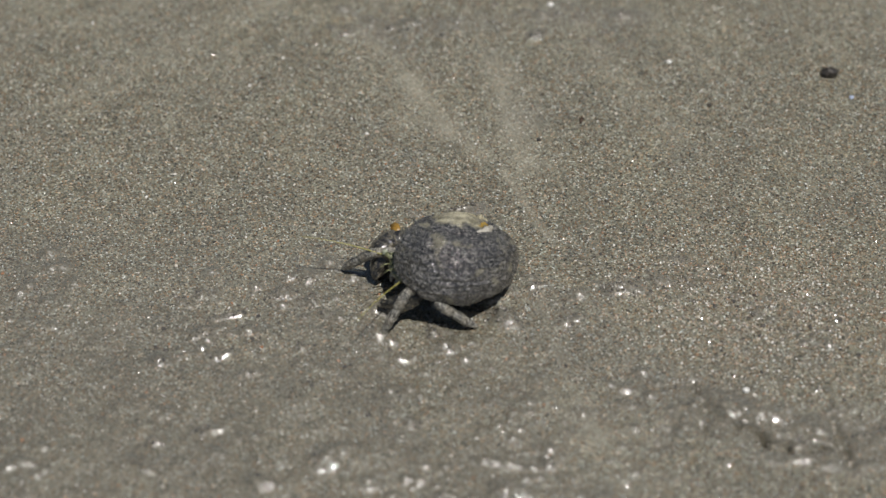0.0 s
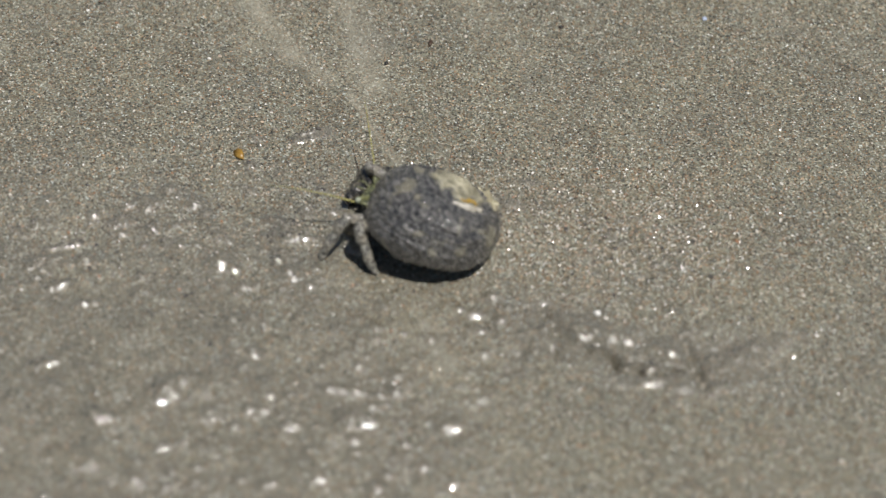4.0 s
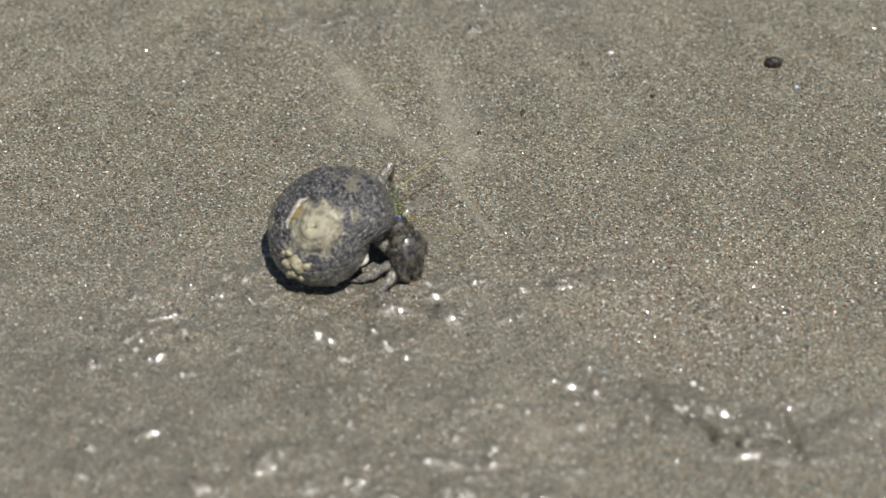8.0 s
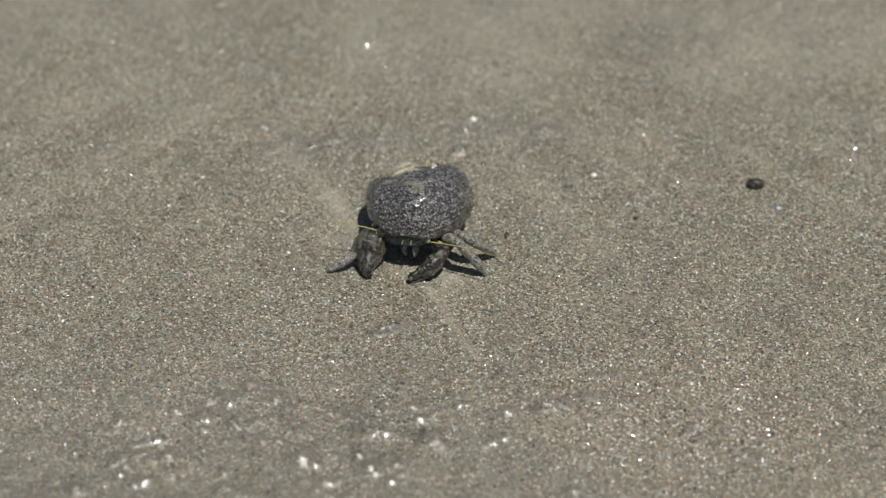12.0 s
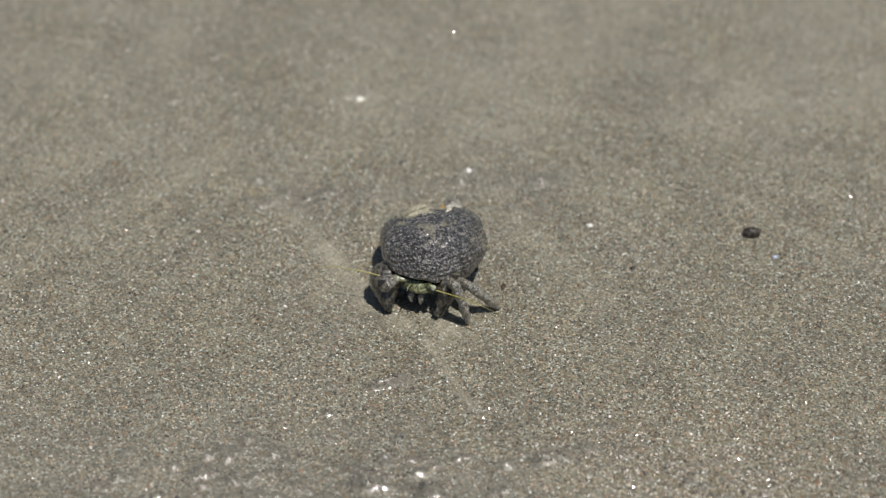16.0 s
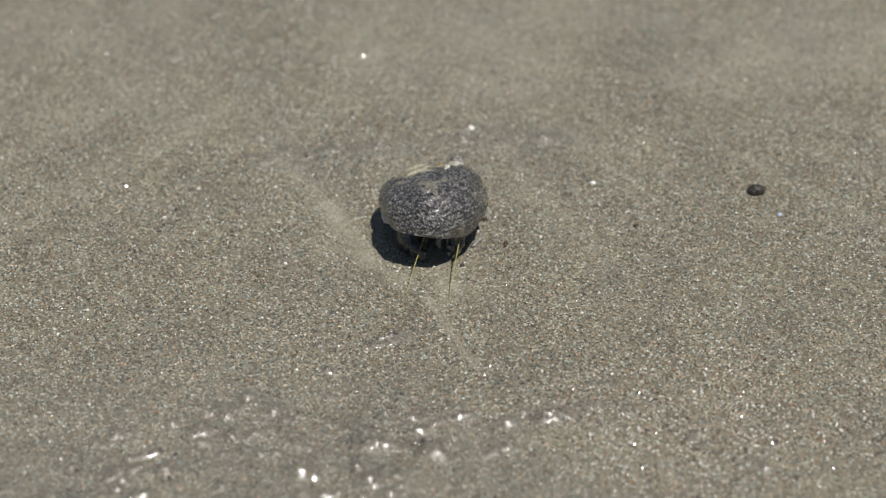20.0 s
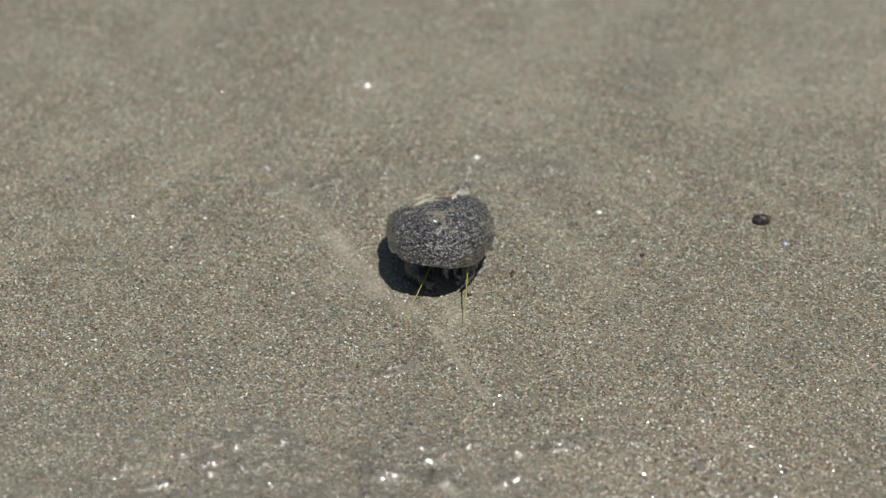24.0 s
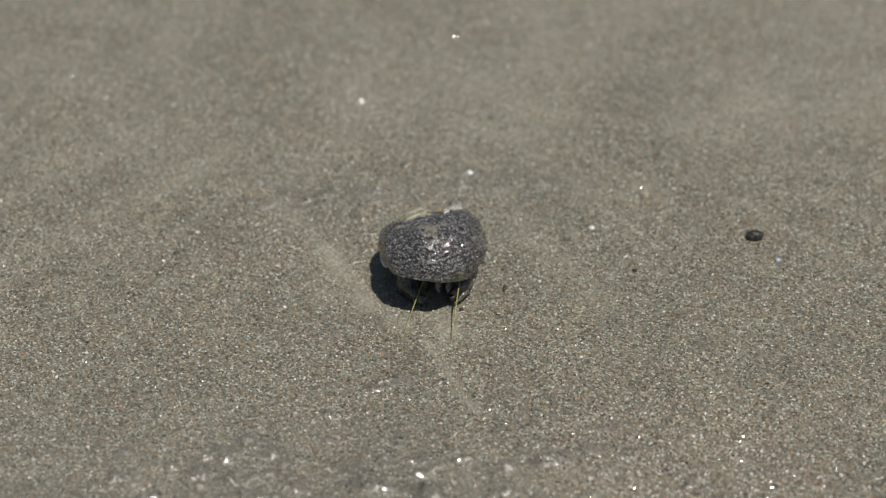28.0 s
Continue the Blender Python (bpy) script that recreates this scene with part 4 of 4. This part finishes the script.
def flake(x, y):
    bm = bmesh.new()
    ring = [(-1.6, -0.6), (-0.5, -1.15), (1.0, -0.75), (2.1, 0.05), (0.9, 0.8), (-0.6, 1.0), (-1.5, 0.5)]
    top = [bm.verts.new((a * MM, b * MM, (0.35 + 0.12 * math.sin(a * 2)) * MM)) for a, b in ring]
    low = [bm.verts.new((a * MM, b * MM, (0.1 + 0.12 * math.sin(a * 2)) * MM)) for a, b in ring]
    bm.faces.new(top)
    bm.faces.new(list(reversed(low)))
    for k in range(len(ring)):
        bm.faces.new((low[k], low[(k + 1) % 7], top[(k + 1) % 7], top[k]))
    ob = part("amber_flake", bm, AMBER, None)
    ob.matrix_basis = pose(x * MM, y * MM, height(x * MM, y * MM) + 0.3 * MM, 24, -4, -62)
    return tagged(ob, "small amber-orange flake lying on wet sand", "flake")


def loose_grains():
    """Coarser grains that stand proud of the sand."""
    rng = np.random.RandomState(5)
    base = bmesh.new()
    bmesh.ops.create_icosphere(base, subdivisions=1, radius=1.0)
    base.verts.ensure_lookup_table()
    bv = np.array([v.co[:] for v in base.verts])
    bf = np.array([[v.index for v in f.verts] for f in base.faces])
    base.free()
    n = 28000
    x, y = rng.uniform(-140, 140, n), rng.uniform(-128, 135, n)
    m = 4500
    x[:m], y[:m] = 55 + rng.normal(0, 20, m), -58 + rng.normal(0, 13, m)
    z, wet, silt = relief(x, y)
    keep = rng.rand(n) > 0.75 * np.maximum(wet, silt)
    x, y, z = x[keep], y[keep], z[keep]
    n = len(x)
    size = 0.12 + 0.15 * rng.rand(n) ** 3 + 0.18 * (rng.rand(n) > 0.975)
    jig = 1 + 0.35 * (rng.rand(n, len(bv), 1) - 0.5)
    stretch = np.stack([1.25 * np.ones(n), 0.75 + 0.4 * rng.rand(n), 0.6 + 0.3 * rng.rand(n)], 1)[:, None, :]
    p = bv[None] * jig * stretch * size[:, None, None]
    a = rng.rand(n) * 6.28
    c, s = np.cos(a)[:, None], np.sin(a)[:, None]
    p = np.stack([p[..., 0] * c - p[..., 1] * s + x[:, None], p[..., 0] * s + p[..., 1] * c + y[:, None], p[..., 2] + z[:, None] + 0.05], -1) * MM
    f = (bf[None] + (np.arange(n) * len(bv))[:, None, None]).reshape(-1, 3)
    me = bpy.data.meshes.new("sand_grains")
    me.from_pydata(p.reshape(-1, 3).tolist(), [], f.tolist())
    me.materials.append(QUARTZ)
    return tagged(new("sand_grains", me), "coarse pale and dark grains scattered over wet sand", "sand grains", kind="stuff")


def wet_grains():
    """Smooth wet grains heaped on the lumps, streaks and scarp, where they catch the sun."""
    rng = np.random.RandomState(11)
    base = bmesh.new()
    bmesh.ops.create_icosphere(base, subdivisions=2, radius=1.0)
    bv = np.array([v.co[:] for v in base.verts])
    bf = np.array([[v.index for v in f.verts] for f in base.faces])
    base.free()
    spots = []
    for px, py, r in PIMPLES + FRONT:
        for k in range(int(7 + 11 * r)):
            spots.append((px + rng.normal(0, 1.5 * r), py + rng.normal(0, 1.0 * r), (0.14 + 0.3 * rng.rand() ** 2) * (0.6 + 0.4 * r)))
    for px, py, r in BEADS:
        for k in range(3):
            spots.append((px + rng.normal(0, 1.2 * r), py + rng.normal(0, 0.8 * r), 0.2 + 0.32 * rng.rand()))
    for ax, ay, bx, by, wide, count in ((-65, -64.5, -58, -62, 0.6, 26), (-15, -30.5, -8, -28.5, 0.5, 22), (19, -53.5, 25, -51.5, 0.9, 16), (6, -77, 11, -76, 0.4, 7), (-5, -61.5, -1, -62, 0.5, 9),
                                        (-4, -110, 1, -109, 0.6, 9), (44, -89, 57, -97, 1.6, 34), (55, -93, 65, -97, 1.8, 34), (68, -92, 82, -89, 0.9, 26), (30, -84, 44, -79, 4.0, 30), (62, -86, 92, -84, 4.0, 40),
                                        (24, -52, 36, -49, 2.2, 18), (28, -50, 64, -72, 8.0, 170), (40, -56, 75, -66, 5.0, 120), (-75, -60, 0, -100, 14.0, 260), (20, -105, 90, -108, 5.0, 40), (-34, 34, 30, 41, 3.0, 46), (-60, 62, 75, 72, 14.0, 110)):
        for k in range(count):
            u = rng.rand()
            spots.append((ax + (bx - ax) * u + rng.normal(0, wide), ay + (by - ay) * u + rng.normal(0, 0.7 * wide), 0.15 + 0.34 * rng.rand() ** 2))
    x, y, r = np.array(spots).T
    z = relief(x, y)[0]
    n = len(x)
    shape = np.stack([1.0 + 0.5 * rng.rand(n), 0.8 + 0.3 * rng.rand(n), 0.55 + 0.25 * rng.rand(n)], 1)
    p = bv[None] * (shape * r[:, None])[:, None, :]
    a = rng.rand(n) * 6.28
    c, s = np.cos(a)[:, None], np.sin(a)[:, None]
    p = np.stack([p[..., 0] * c - p[..., 1] * s + x[:, None], p[..., 0] * s + p[..., 1] * c + y[:, None], p[..., 2] + z[:, None]], -1) * MM
    f = (bf[None] + (np.arange(n) * len(bv))[:, None, None]).reshape(-1, 3)
    me = bpy.data.meshes.new("wet_grains")
    me.from_pydata(p.reshape(-1, 3).tolist(), [], f.tolist())
    me.polygons.foreach_set("use_smooth", np.ones(len(f), dtype=bool))
    me.materials.append(WETGRAIN)
    return tagged(new("wet_grains", me), "glistening wet grains heaped on lumps of beach sand", "wet sand grains", kind="stuff")


ground()
loose_grains()
wet_grains()
crab = hermit_crab()
bit("pebble", 74.5, 19.1, (2.0, 1.7, 1.6), ROCK, "small dark brown pebble half sunk in sand", "pebble", 2, 0.3, 10, 3)
amber = flake(-26.8, -35.6)
bit("grit", 47.8, -81.3, (0.75, 0.65, 0.6), WHITE, "tiny round white grain of grit on sand", "grit", 4)
bit("grit", 7.7, 43.2, (0.85, 0.8, 0.6), WHITE, "tiny white grain of grit on sand", "grit", 5)
bit("grit", 79.0, 11.1, (0.6, 0.5, 0.4), BLUEGRIT, "tiny bluish grain of grit on sand", "grit", 6)
bit("grit", 4.9, -5.8, (0.6, 0.5, 0.4), BLACKGRIT, "tiny black grain of grit on sand", "grit", 7)
bit("grit", 45.2, 7.2, (0.55, 0.5, 0.4), BLACKGRIT, "tiny black grain of grit on sand", "grit", 8)
bit("weed_scrap", 14.9, 1.2, (0.5, 1.15, 0.42), WEED, "small dark brown scrap of weed on sand", "weed scrap", 10, 0.25, -12)
bit("grit", 36.2, 22.3, (0.8, 0.6, 0.5), WHITE, "tiny white grain of grit on sand", "grit", 9)
motions()
